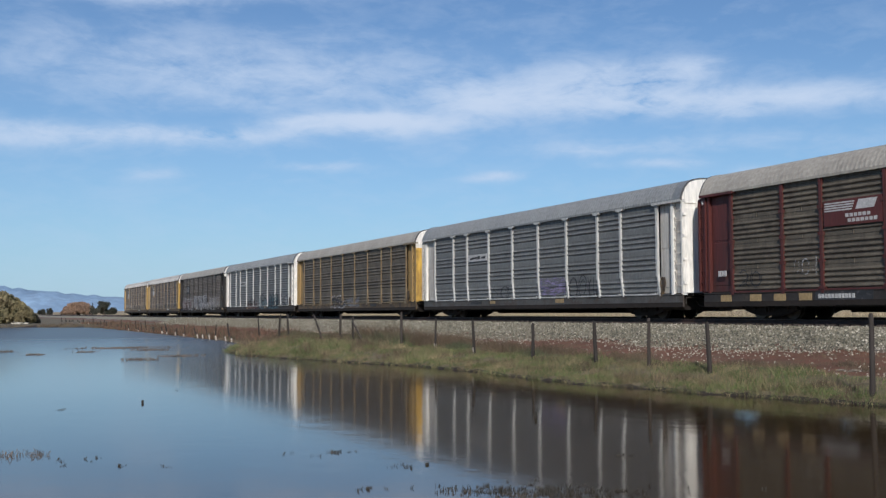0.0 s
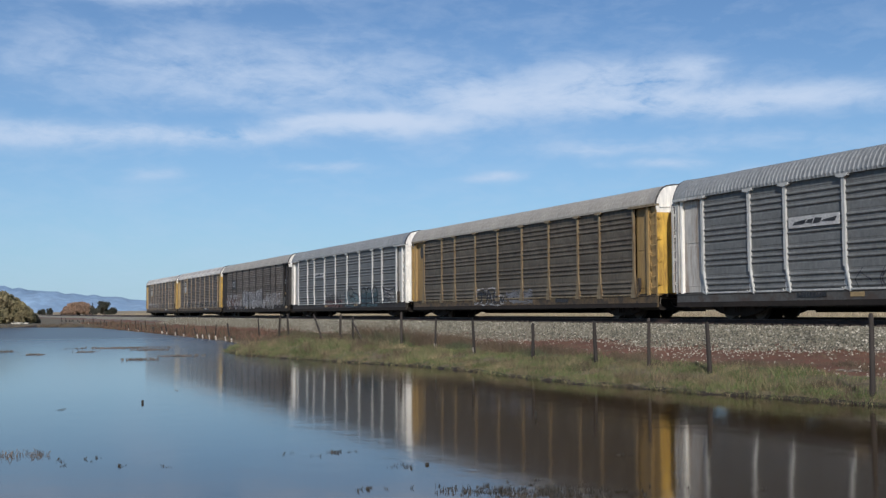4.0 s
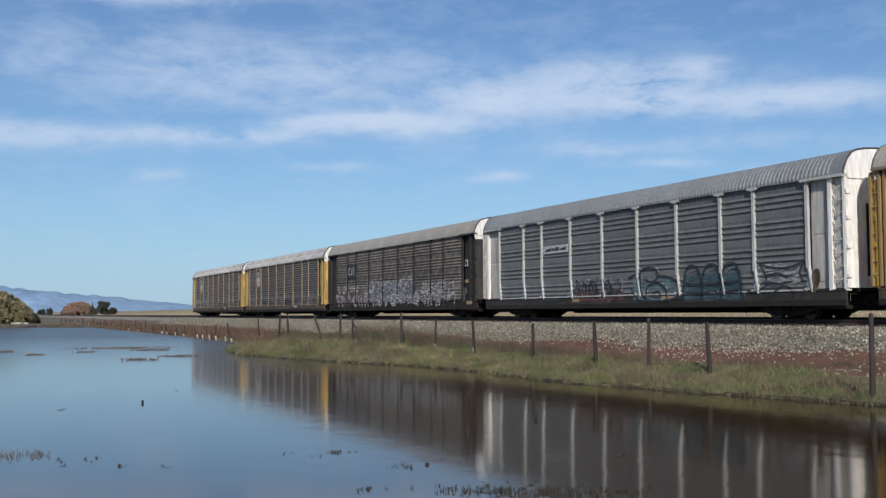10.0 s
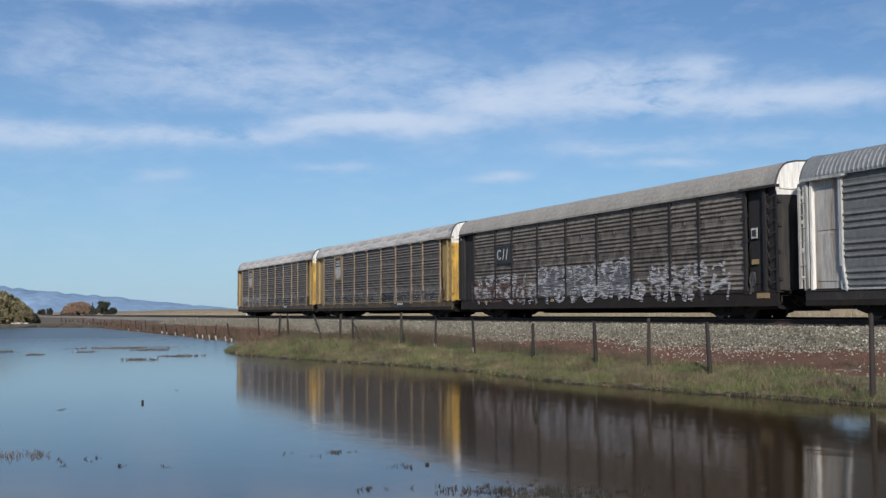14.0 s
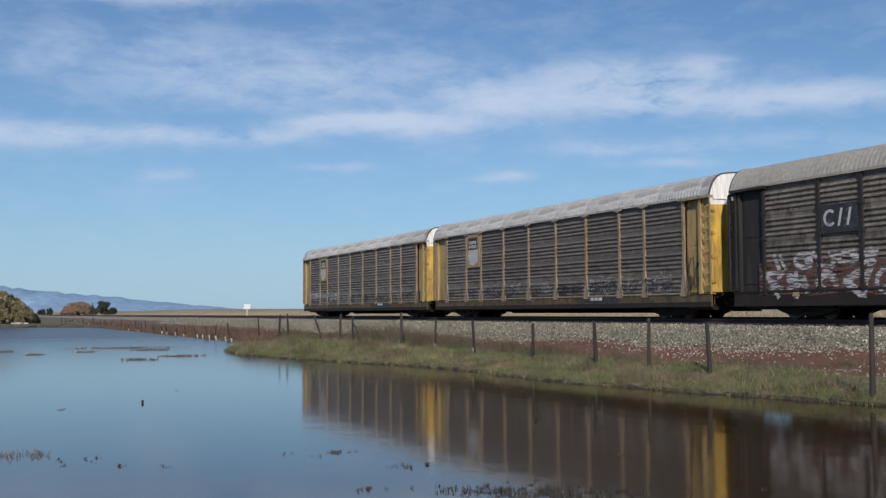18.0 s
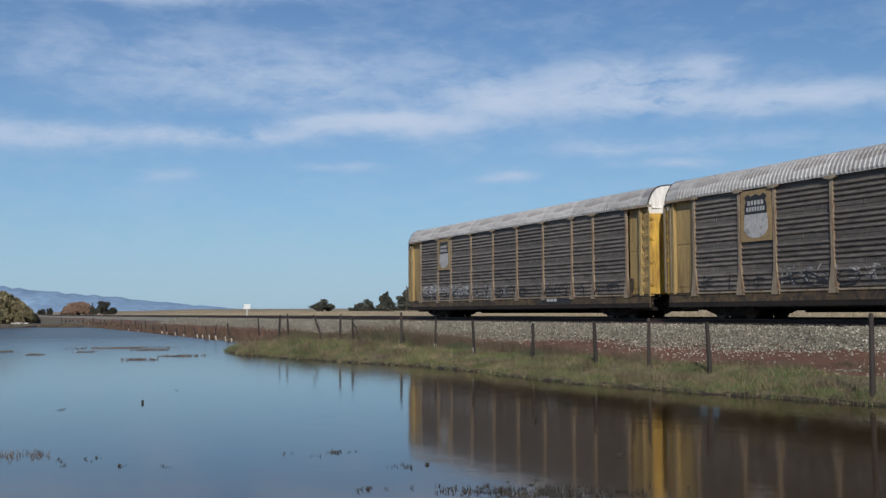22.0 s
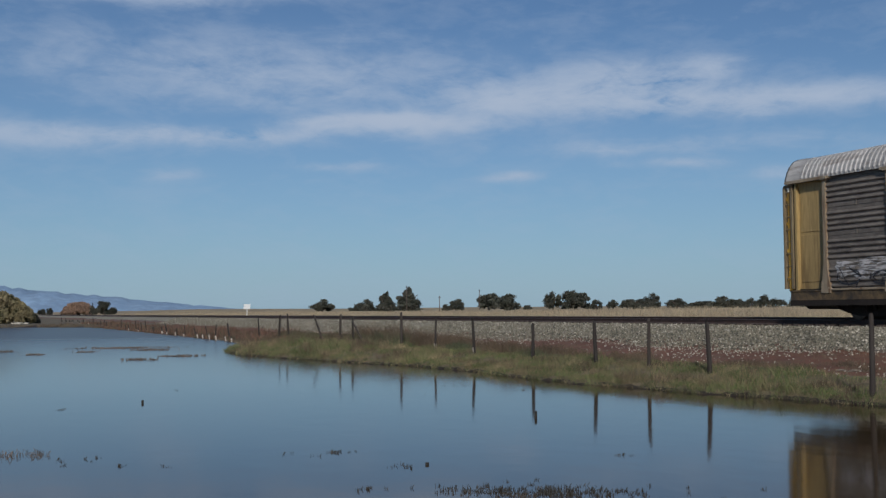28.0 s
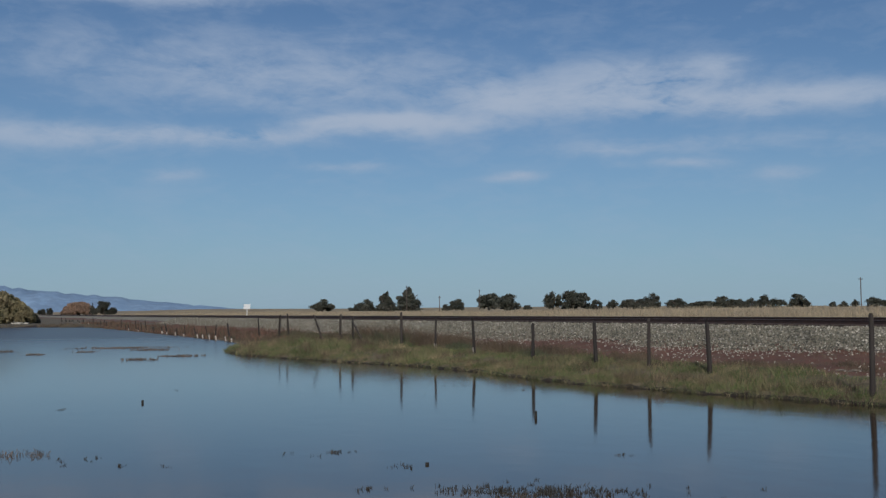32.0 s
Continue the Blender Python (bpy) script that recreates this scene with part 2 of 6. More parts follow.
def cloud_material():
    """Thin high cloud: streaks of fibrous noise, denser along a few long bands."""
    m = bpy.data.materials.new("thin_cloud")
    m.use_nodes = True
    t = m.node_tree
    t.nodes.clear()
    out = t.nodes.new("ShaderNodeOutputMaterial")

    def math_node(op, *vals):
        n = t.nodes.new("ShaderNodeMath")
        n.operation = op
        for s, v in zip(n.inputs, vals):
            if isinstance(v, bpy.types.NodeSocket):
                t.links.new(v, s)
            else:
                s.default_value = v
        return n.outputs[0]
    tc = t.nodes.new("ShaderNodeTexCoord")
    nm = t.nodes.new("ShaderNodeVectorMath")
    nm.operation = "NORMALIZE"
    t.links.new(tc.outputs["Object"], nm.inputs[0])
    sp = t.nodes.new("ShaderNodeSeparateXYZ")
    t.links.new(nm.outputs[0], sp.inputs[0])
    minus_x = math_node("MULTIPLY", sp.outputs[0], -1.0)
    az = math_node("MULTIPLY", math_node("ARCTAN2", sp.outputs[1], minus_x), 180 / math.pi)
    az = math_node("SUBTRACT", az, VIEW_AZ)
    el = math_node("MULTIPLY", math_node("ARCSINE", sp.outputs[2]), 180 / math.pi)
    cv = t.nodes.new("ShaderNodeCombineXYZ")
    t.links.new(az, cv.inputs[0])
    t.links.new(el, cv.inputs[1])

    def fibre(scale, sx, sy, detail, rough, distort, turn=0.0):
        mp, n = t.nodes.new("ShaderNodeMapping"), t.nodes.new("ShaderNodeTexNoise")
        mp.inputs["Scale"].default_value = (sx, sy, 1)
        mp.inputs["Rotation"].default_value = (0, 0, radians(turn))
        n.inputs["Scale"].default_value, n.inputs["Detail"].default_value = scale, detail
        n.inputs["Roughness"].default_value, n.inputs["Distortion"].default_value = rough, distort
        t.links.new(cv.outputs[0], mp.inputs[0])
        t.links.new(mp.outputs[0], n.inputs["Vector"])
        return n.outputs[0]
    warp = fibre(0.22, 0.5, 1.0, 4, 0.55, 0.0)
    el_w = math_node("MULTIPLY_ADD", math_node("SUBTRACT", warp, 0.5), 1.4, el)
    total = None
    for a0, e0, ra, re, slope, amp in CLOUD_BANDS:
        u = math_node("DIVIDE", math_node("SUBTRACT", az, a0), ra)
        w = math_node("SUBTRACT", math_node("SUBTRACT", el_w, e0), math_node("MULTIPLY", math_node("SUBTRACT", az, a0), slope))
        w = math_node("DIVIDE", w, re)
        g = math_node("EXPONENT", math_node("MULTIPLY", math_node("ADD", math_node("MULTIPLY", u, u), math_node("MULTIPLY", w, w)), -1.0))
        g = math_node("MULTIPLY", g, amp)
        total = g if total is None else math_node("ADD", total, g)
    soft = fibre(0.16, 0.45, 1.2, 7, 0.6, 0.5, 8)
    thin = fibre(0.5, 0.48, 1.2, 8, 0.60, 0.4, 8)
    body = math_node("MULTIPLY_ADD", math_node("SUBTRACT", soft, 0.5), 1.2, 0.5)
    body = math_node("MULTIPLY_ADD", math_node("SUBTRACT", thin, 0.5), 2.0, body)
    wisp = fibre(1.3, 0.45, 1.3, 6, 0.62, 0.5, 10)
    body = math_node("MULTIPLY_ADD", math_node("SUBTRACT", wisp, 0.5), 0.9, body)
    body = math_node("MAXIMUM", body, 0.0)
    total = math_node("ADD", math_node("MULTIPLY", total, math_node("MULTIPLY_ADD", body, 2.0, 0.05)), math_node("MULTIPLY", math_node("MAXIMUM", math_node("SUBTRACT", body, 0.38), 0.0), 0.24))
    # pale blue haze towards the horizon, painted into the dome's glow
    low = math_node("MULTIPLY", math_node("EXPONENT", math_node("MULTIPLY", math_node("MAXIMUM", el, 0.0), -0.19)), 1.1)
    total = math_node("ADD", total, low)
    alpha = math_node("SUBTRACT", 1.0, math_node("EXPONENT", math_node("MULTIPLY", total, -1.25)))
    em, tr, mx = t.nodes.new("ShaderNodeEmission"), t.nodes.new("ShaderNodeBsdfTransparent"), t.nodes.new("ShaderNodeMixShader")
    tint = mix(t, math_node("DIVIDE", low, total), (0.78, 0.85, 0.95), (0.405, 0.64, 0.80))
    t.links.new(tint, em.inputs["Color"])
    em.inputs["Strength"].default_value = 0.79
    t.links.new(alpha, mx.inputs[0])
    t.links.new(tr.outputs[0], mx.inputs[1])
    t.links.new(em.outputs[0], mx.inputs[2])
    t.links.new(mx.outputs[0], out.inputs["Surface"])
    return m


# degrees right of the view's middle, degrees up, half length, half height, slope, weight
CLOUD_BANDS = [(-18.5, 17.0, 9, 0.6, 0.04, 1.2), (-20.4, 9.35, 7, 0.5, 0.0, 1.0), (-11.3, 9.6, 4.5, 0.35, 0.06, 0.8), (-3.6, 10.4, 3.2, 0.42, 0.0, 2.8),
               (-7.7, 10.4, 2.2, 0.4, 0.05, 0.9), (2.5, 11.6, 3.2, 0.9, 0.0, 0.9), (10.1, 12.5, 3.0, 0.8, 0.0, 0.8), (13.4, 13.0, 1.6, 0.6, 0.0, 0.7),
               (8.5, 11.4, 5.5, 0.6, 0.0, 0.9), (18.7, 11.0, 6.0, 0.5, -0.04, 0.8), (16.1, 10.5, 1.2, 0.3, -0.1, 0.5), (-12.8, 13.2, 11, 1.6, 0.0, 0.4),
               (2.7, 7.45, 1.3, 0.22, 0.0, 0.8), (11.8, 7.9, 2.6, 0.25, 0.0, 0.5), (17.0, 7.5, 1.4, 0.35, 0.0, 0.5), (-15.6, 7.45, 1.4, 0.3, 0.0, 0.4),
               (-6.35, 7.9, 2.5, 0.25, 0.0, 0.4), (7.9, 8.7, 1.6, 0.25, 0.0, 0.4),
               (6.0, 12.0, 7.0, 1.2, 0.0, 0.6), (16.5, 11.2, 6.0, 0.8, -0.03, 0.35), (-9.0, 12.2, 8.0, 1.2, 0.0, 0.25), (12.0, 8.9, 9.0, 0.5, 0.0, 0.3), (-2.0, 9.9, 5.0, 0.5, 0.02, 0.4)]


# ---- mesh building ----
class Shape:
    """Collects vertices and faces of one mesh."""

    def __init__(self):
        self.v, self.f = [], []

    def add(self, verts, faces):
        k = len(self.v)
        self.v.extend(verts)
        self.f.extend(tuple(i + k for i in q) for q in faces)
        return self

    def box(self, x0, x1, y0, y1, z0, z1):
        return self.add([(x, y, z) for x in (x0, x1) for y in (y0, y1) for z in (z0, z1)],
                        [(0, 1, 3, 2), (4, 6, 7, 5), (0, 4, 5, 1), (2, 3, 7, 6), (0, 2, 6, 4), (1, 5, 7, 3)])

    def bevel_box(self, x0, x1, y0, y1, z0, z1, b):
        """A box whose four edges along x are cut."""
        pr = [(y0 + b, z0), (y1 - b, z0), (y1, z0 + b), (y1, z1 - b), (y1 - b, z1), (y0 + b, z1), (y0, z1 - b), (y0, z0 + b)]
        return self.extrude(pr, x0, x1)

    def extrude(self, profile, x0, x1, axis="x"):
        """A closed profile of (a, b) pushed along an axis: x gives (y, z) profiles, y gives (x, z), z gives (x, y)."""
        n = len(profile)
        put = {"x": lambda s, a, b: (s, a, b), "y": lambda s, a, b: (a, s, b), "z": lambda s, a, b: (a, b, s)}[axis]
        vs = [put(x0, a, b) for a, b in profile] + [put(x1, a, b) for a, b in profile]
        return self.add(vs, [(i, (i + 1) % n, n + (i + 1) % n, n + i) for i in range(n)] + [tuple(range(n - 1, -1, -1)), tuple(range(n, 2 * n))])

    def tube(self, a, b, r0, r1=None, n=8):
        """A tapered round bar from a to b."""
        r1 = r0 if r1 is None else r1
        a, b = Vector(a), Vector(b)
        d = (b - a).normalized()
        u = d.orthogonal().normalized()
        w = d.cross(u)
        ring = [(math.cos(2 * math.pi * i / n), math.sin(2 * math.pi * i / n)) for i in range(n)]
        vs = [tuple(p + (u * c + w * s) * r) for p, r in ((a, r0), (b, r1)) for c, s in ring]
        return self.add(vs, [(i, (i + 1) % n, n + (i + 1) % n, n + i) for i in range(n)] + [tuple(range(n - 1, -1, -1)), tuple(range(n, 2 * n))])

    def path(self, pts, r, n=6):
        for a, b in zip(pts, pts[1:]):
            self.tube(a, b, r, r, n)
        return self

    def mesh(self, name, material, smooth=False):
        me = bpy.data.meshes.new(name)
        me.from_pydata(self.v, [], self.f)
        me.materials.append(material)
        bm = bmesh.new()
        bm.from_mesh(me)
        bmesh.ops.recalc_face_normals(bm, faces=bm.faces)
        bm.to_mesh(me)
        bm.free()
        if smooth:
            me.polygons.foreach_set("use_smooth", [True] * len(me.polygons))
        return me


def raw_mesh(name, verts, faces, material, smooth=False):
    me = bpy.data.meshes.new(name)
    me.from_pydata(verts, [], faces)
    for m in (material if isinstance(material, list) else [material]):
        me.materials.append(m)
    if smooth:
        me.polygons.foreach_set("use_smooth", [True] * len(me.polygons))
    return me


def part(name, shape, material, parent, label="", at=(0, 0, 0), turn=0.0, smooth=False):
    """One mesh object under a thing or a part; shape may be a Shape or a mesh that is shared."""
    me = shape.mesh(name, material, smooth) if isinstance(shape, Shape) else shape
    ob = new(name, me)
    ob.parent = parent
    ob.matrix_basis = pose(*at, 0, 0, turn)
    return tagged(ob, label) if label else ob


def thing(name, label, category, group="", at=(0, 0, 0), turn=0.0, kind=""):
    ob = new(name)
    ob.empty_display_size = 0.2
    ob.matrix_basis = pose(*at, 0, 0, turn)
    return tagged(ob, label, category, group, kind)


# ---- sky and distance ----
def cloud_layer():
    n, rows = 64, 14
    vs, fs = [], []
    for j in range(rows + 1):
        e = radians(-1.0 + 91.0 * (j / rows) ** 1.3)
        for i in range(n):
            a = 2 * math.pi * i / n
            vs.append((4700 * math.cos(e) * math.cos(a), 4700 * math.cos(e) * math.sin(a), 4700 * math.sin(e)))
    for j in range(rows):
        for i in range(n):
            fs.append((j * n + i, j * n + (i + 1) % n, (j + 1) * n + (i + 1) % n, (j + 1) * n + i))
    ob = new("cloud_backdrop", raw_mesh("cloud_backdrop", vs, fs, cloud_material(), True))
    return tagged(ob, "thin white streaky cirrus clouds drifting across blue sky", "clouds", kind="structure")


clouds = cloud_layer()


def direction(off):
    """Unit vector on the ground, off degrees right of the view's middle."""
    a = radians(VIEW_AZ + off)
    return Vector((-math.cos(a), math.sin(a), 0))


def ridge():
    """A far range of hills that sinks towards the right."""
    vs, fs, n = [], [], 150
    for i in range(n + 1):
        off = -62 + 54.0 * i / n
        d = direction(off)
        h = min(24 + 7.0 * max(0.0, -11.0 - off), 98 + 12 * math.sin(off * 0.2)) * min(1.0, max(0.0, (-8.6 - off) / 1.5))
        h *= 0.96 + 0.08 * noise.noise((off * 0.55, 0, 3)) + 0.12 * noise.noise((off * 2.2, 5, 1))
        for r, k in ((3650, 0.0), (3850, 0.55), (4050, 1.0), (4350, 0.0)):
            p = d * (r + 90 * noise.noise((off * 1.3, r * 0.01, 0)))
            vs.append((p.x, p.y, -3 + max(0.0, h) * k + (8 * noise.noise((off * 1.7, r, 2)) if k == 0.55 else 0)))
    for i in range(n):
        for j in range(3):
            a = i * 4 + j
            fs.append((a, a + 1, a + 5, a + 4))
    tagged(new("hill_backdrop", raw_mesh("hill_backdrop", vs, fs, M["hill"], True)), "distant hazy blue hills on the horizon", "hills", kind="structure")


ridge()

# ---- ground ----
SHORE = [(-190, -120), (-182, -20), (-176, 8), (-169, 17.0), (-144, 20.4), (-96, 19.5), (-78, 18.3), (-61, 16.6), (-57, 13.4), (-52, 12.7),
         (-43, 14.6), (-36, 16.6), (-25.6, 16.5), (-17, 18.5), (0, 19.2), (60, 19.0)]


def shore(x):
    """Where the bank under the fence meets the water."""
    y = float(np.interp(x, [p[0] for p in SHORE], [p[1] for p in SHORE]))
    return y + 0.35 * noise.noise((x * 0.35, 0, 0)) + 0.20 * noise.noise((x * 1.1, 3, 0)) + 0.12 * noise.noise((x * 2.9, 5, 0))


def step(a, b, v):
    k = max(0.0, min(1.0, (v - a) / (b - a)))
    return k * k * (3 - 2 * k)


def height(x, y):
    rough = 0.05 * noise.noise((x * 0.8, y * 0.8, 0)) + 0.12 * noise.noise((x * 0.13, y * 0.13, 4))
    s = shore(x)
    bank = -0.35 + 0.32 * step(s - 2.0, s - 0.42, y) + 0.17 * step(s - 0.46, s - 0.26, y) + 0.28 * step(s - 0.2, s + 2.2, y)
    z = bank + rough * step(s - 0.2, s + 1.5, y) * 0.6
    z += (0.78 - 0.42) * step(20.5, 25.0, y) + 0.5 * step(24.2, 27.0, y)
    z += 0.30 * step(31.5, 36.0, y) + (0.3 * noise.noise((x * 0.02, y * 0.02, 7))) * step(36, 60, y) + 0.82 * step(37, 85, y) + 1.1 * step(90, 260, y)
    z += 1.3 * step(36, 60, y) * step(-290, -370, x)
    near = math.hypot(x, y + 2)
    z = max(z, 0.55 - 1.1 * step(3.5, 9.0, near))
    if y < -10:
        z = max(z, -0.35 + 0.9 * step(-12, -30, y))
    if x > 40:
        z = max(z, -0.35 + 0.9 * step(40, 60, x))
    far = math.hypot(x, y)
    return z + (1.9 + 2.0 * step(30, 70, y) * step(-200, -400, x) - z) * step(500, 900, far)


def ground_zone(x, y):
    """0 grass, 1 mud under water and at the edge, 2 red earth, 3 dry field, 4 ballast fines."""
    j = 0.7 * noise.noise((x * 0.45, y * 0.45, 9)) + 0.4 * noise.noise((x * 1.7, y * 1.7, 2))
    s = shore(x)
    if x < -130 and y < 24 + j and y > s - 0.62:
        return 0
    if y + 0.02 * j < s - 0.62 and x > -245 and y > -40:
        return 1
    if y + j * 0.6 > 31.5:
        return 3
    if y + j * 1.3 > 25.3:
        return 4
    if y + j * 1.6 > 20.0 + (0.6 if x < -38 else 0.0):
        return 2
    return 0


def ground():
    xs = [-4600, -2500, -1400, -900, -650, -480, -380, -320, -285]
    xs += list(np.arange(-260, -100, 3.0)) + list(np.arange(-100, -60, 0.8)) + list(np.arange(-60, -8, 0.4)) + list(np.arange(-8, 40, 2.0))
    xs += [45, 55, 70, 100, 160, 280, 500, 900, 1800, 4600]
    ys = [-4600, -1800, -800, -400, -200, -100, -60, -40, -25, -14, -9, -5, -2, 0, 2, 5, 8, 10, 11, 12]
    ys += list(np.arange(12.2, 19.8, 0.14)) + list(np.arange(20, 27.2, 0.3)) + list(np.arange(27.5, 36, 1.0)) + [37, 39, 42, 46, 52, 60, 75, 95, 130, 180, 260, 380, 560, 900, 1700, 4600]
    vs = [(x, y, height(x, y)) for x in xs for y in ys]
    ny = len(ys)
    fs, zone = [], []
    for i in range(len(xs) - 1):
        for j in range(ny - 1):
            a = i * ny + j
            fs.append((a, a + ny, a + ny + 1, a + 1))
            zone.append(ground_zone((xs[i] + xs[i + 1]) / 2, (ys[j] + ys[j + 1]) / 2))
    mats = [surface("bank_soil", (0.125, 0.098, 0.052), 0.9, 0, 5, 0.5, 0.3, (0.17, 0.13, 0.08), 0.5, 0.4),
            surface("wet_mud", (0.050, 0.036, 0.023), 0.7, 0, 6, 0.6, 0.25, (0.075, 0.056, 0.035), 0.4, 0.4),
            surface("red_earth", (0.150, 0.064, 0.034), 0.9, 0, 7, 0.5, 0.28, (0.12, 0.082, 0.045), 0.4, 0.5),
            surface("dry_field", (0.32, 0.245, 0.135), 0.9, 0, 2, 0.05, 0.15, (0.32, 0.25, 0.15), 0.4, 0.4),
            surface("ballast_fines", (0.14, 0.105, 0.075), 0.9, 0, 14, 0.8, 0.2, (0.30, 0.28, 0.25), 0.35, 0.8)]
    me = raw_mesh("ground", vs, fs, mats, True)
    me.polygons.foreach_set("material_index", zone)
    tagged(new("ground", me), "muddy pond bank, red earth and dry straw-coloured fields", "ground", kind="structure")


ground()


def bank_edge():
    """The dark undercut lip of turf and roots along the waterline."""
    vs, fs, n = [], [], 1100
    for i in range(n + 1):
        x = -70 + 58 * i / n
        s = shore(x)
        k = 0.5 + 0.5 * noise.noise((x * 1.3, 4, 1)) + 0.35 * noise.noise((x * 5.5, 2, 8))
        for dy, z in ((-0.62, -0.06), (-0.55 + 0.07 * k, 0.0), (-0.51 + 0.09 * k, 0.02 + 0.06 * max(0.0, k - 0.2)), (-0.42, 0.025 + 0.11 * max(0.0, k - 0.1)), (-0.2, 0.0)):
            vs.append((x + 0.02 * noise.noise((x * 9, z, 0)), s + dy, z + 0.012 * noise.noise((x * 12, dy * 9, 3))))
    for i in range(n):
        fs += [(i * 5 + j, i * 5 + 5 + j, i * 5 + 6 + j, i * 5 + j + 1) for j in range(4)]
    mud = surface("dark_turf_edge", (0.026, 0.019, 0.012), 0.85, 0, 14, 2.0, 0.4, (0.055, 0.042, 0.024), 0.4, 0.6)
    tagged(new("bank_edge", raw_mesh("bank_edge", vs, fs, mud, True)), "dark undercut turf lip along the pond", "bank edge", kind="structure")


bank_edge()
w = raw_mesh("water", [(-300, -150, 0), (70, -150, 0), (70, 24, 0), (-300, 24, 0)], [(0, 1, 2, 3)], water_material())
tagged(new("water", w), "still brown pond reflecting the train and sky", "pond", kind="structure")


# ---- railway track ----
def track():
    x0, x1 = -620.0, 120.0
    t = thing("railway_track", "single railway track with rusty rails on pale ballast", "railway track", at=(0, TRACK_Y, RAIL_Z), kind="structure")
    for y, cant in ((-0.755, 0.0), (0.755, 0.085)):
        web = [(-0.075, -0.185), (0.075, -0.185), (0.075, -0.17), (0.012, -0.145), (0.012, -0.05), (0.036, -0.035), (0.036, -0.012),
               (-0.036, -0.012), (-0.036, -0.035), (-0.012, -0.05), (-0.012, -0.145), (-0.075, -0.17)]
        r = part("rail", Shape().extrude([(a + y, b + cant) for a, b in web], x0, x1), M["rail_rust"], t, "rusty brown steel rail")
        part("rail_head", Shape().extrude([(y + a, b + cant) for a, b in ((-0.036, -0.0119), (0.036, -0.0119), (0.034, -0.003), (0.022, 0.0), (-0.022, 0.0), (-0.034, -0.003))], x0, x1),
             M["rail_head"], r, "shiny worn running surface")
    # ballast bed: crown at tie height, shoulders falling to both sides
    vs, fs, xs = [], [], [x0 + i * 1.0 for i in range(int(x1 - x0) + 1)]
    prof = [(-4.6, -1.45), (-3.9, -1.08), (-3.1, -0.66), (-2.3, -0.36), (-1.6, -0.25), (-1.2, -0.225), (1.2, -0.15), (1.7, -0.20), (2.3, -0.42), (3.2, -0.60), (4.2, -0.80)]
    for x in xs:
        for a, b in prof:
            k = noise.noise((x * 0.3, a, 0)) + 0.6 * noise.noise((x * 1.1, a, 3))
            vs.append((x, a + 0.12 * k, b + 0.03 * noise.noise((x * 0.7, a * 2, 5))))
    n = len(prof)
    for i in range(len(xs) - 1):
        fs += [(i * n + j, i * n + n + j, i * n + n + j + 1, i * n + j + 1) for j in range(n - 1)]
    bed = surface("ballast_bed", (0.262, 0.236, 0.172), 0.9, 0, 9, 0.35, 0.25, (0.18, 0.16, 0.115), 0.4, 0.5)
    part("ballast_bed", raw_mesh("ballast_bed", vs, fs, bed, True), bed, t, "grey crushed-stone ballast shoulder")
    tie = Shape().bevel_box(-0.115, 0.115, -1.3, 1.3, -0.36, -0.19, 0.015).mesh("tie", M["tie_wood"])
    for i in range(300):
        part("tie", tie, None, t, at=(-150 + 0.55 * i, 0.03 * math.sin(i * 7.1), 0.03), turn=0.5 * math.sin(i * 3.3))
    rest = Shape()
    for i in range(500):
        x = -151 - 0.55 * i
        rest.box(x - 0.115, x + 0.115, -1.3, 1.3, -0.36, -0.19)
    tagged(part("far_ties", rest, M["tie_wood"], t), kind="stuff")
    return t


track()


def scatter_stones(name, label, count, xr, yfun, size, material, seed, zoff=0.0):
    """Angular stones strewn on the ballast and the earth beside it, as one object."""
    g = np.random.default_rng(seed)
    base = np.array([(1, 0, 0), (-1, 0, 0), (0, 1, 0), (0, -1, 0), (0, 0, 1), (0, 0, -0.6)], float)
    tri = [(0, 2, 4), (2, 1, 4), (1, 3, 4), (3, 0, 4), (2, 0, 5), (1, 2, 5), (3, 1, 5), (0, 3, 5)]
    vs, fs = [], []
    for i in range(count):
        x = xr[1] - (xr[1] - xr[0]) * g.uniform(0, 1) ** 1.55
        y, z = yfun(x, g)
        r = size * g.uniform(0.5, 1.5)
        a = g.uniform(0, 6.28)
        p = base * r * g.uniform(0.6, 1.3, (6, 3))
        c, s = math.cos(a), math.sin(a)
        q = np.stack([p[:, 0] * c - p[:, 1] * s + x, p[:, 0] * s + p[:, 1] * c + y, p[:, 2] + z + zoff], 1)
        k = len(vs)
        vs.extend(map(tuple, q))
        fs.extend((k + a_, k + b_, k + c_) for a_, b_, c_ in tri)
    tagged(new(name, raw_mesh(name, vs, fs, material)), label, "stones", kind="stuff")


BED = [(24.3, 0.38), (25.0, 0.71), (25.8, 1.10), (26.6, 1.38), (27.3, 1.50), (30.5, 1.60)]


def toe(x):
    """Where the ballast thins out into the earth; it stops short of two bare red patches."""
    y = 23.9 + 1.0 * noise.noise((x * 0.21, 7, 0)) + 0.5 * noise.noise((x * 0.8, 2, 3))
    bare = max(math.exp(-((x + 23.2) / 3.2) ** 2), math.exp(-((x + 38.0) / 3.6) ** 2))
    return y + (25.2 - y) * bare


def on_bed(x, g):
    a = toe(x) + 0.25 * g.normal()
    y = a + (27.3 - a) * g.uniform(0, 1) ** 0.85
    return y, max(float(np.interp(y, [p[0] for p in BED], [p[1] for p in BED])), height(x, y)) + 0.01


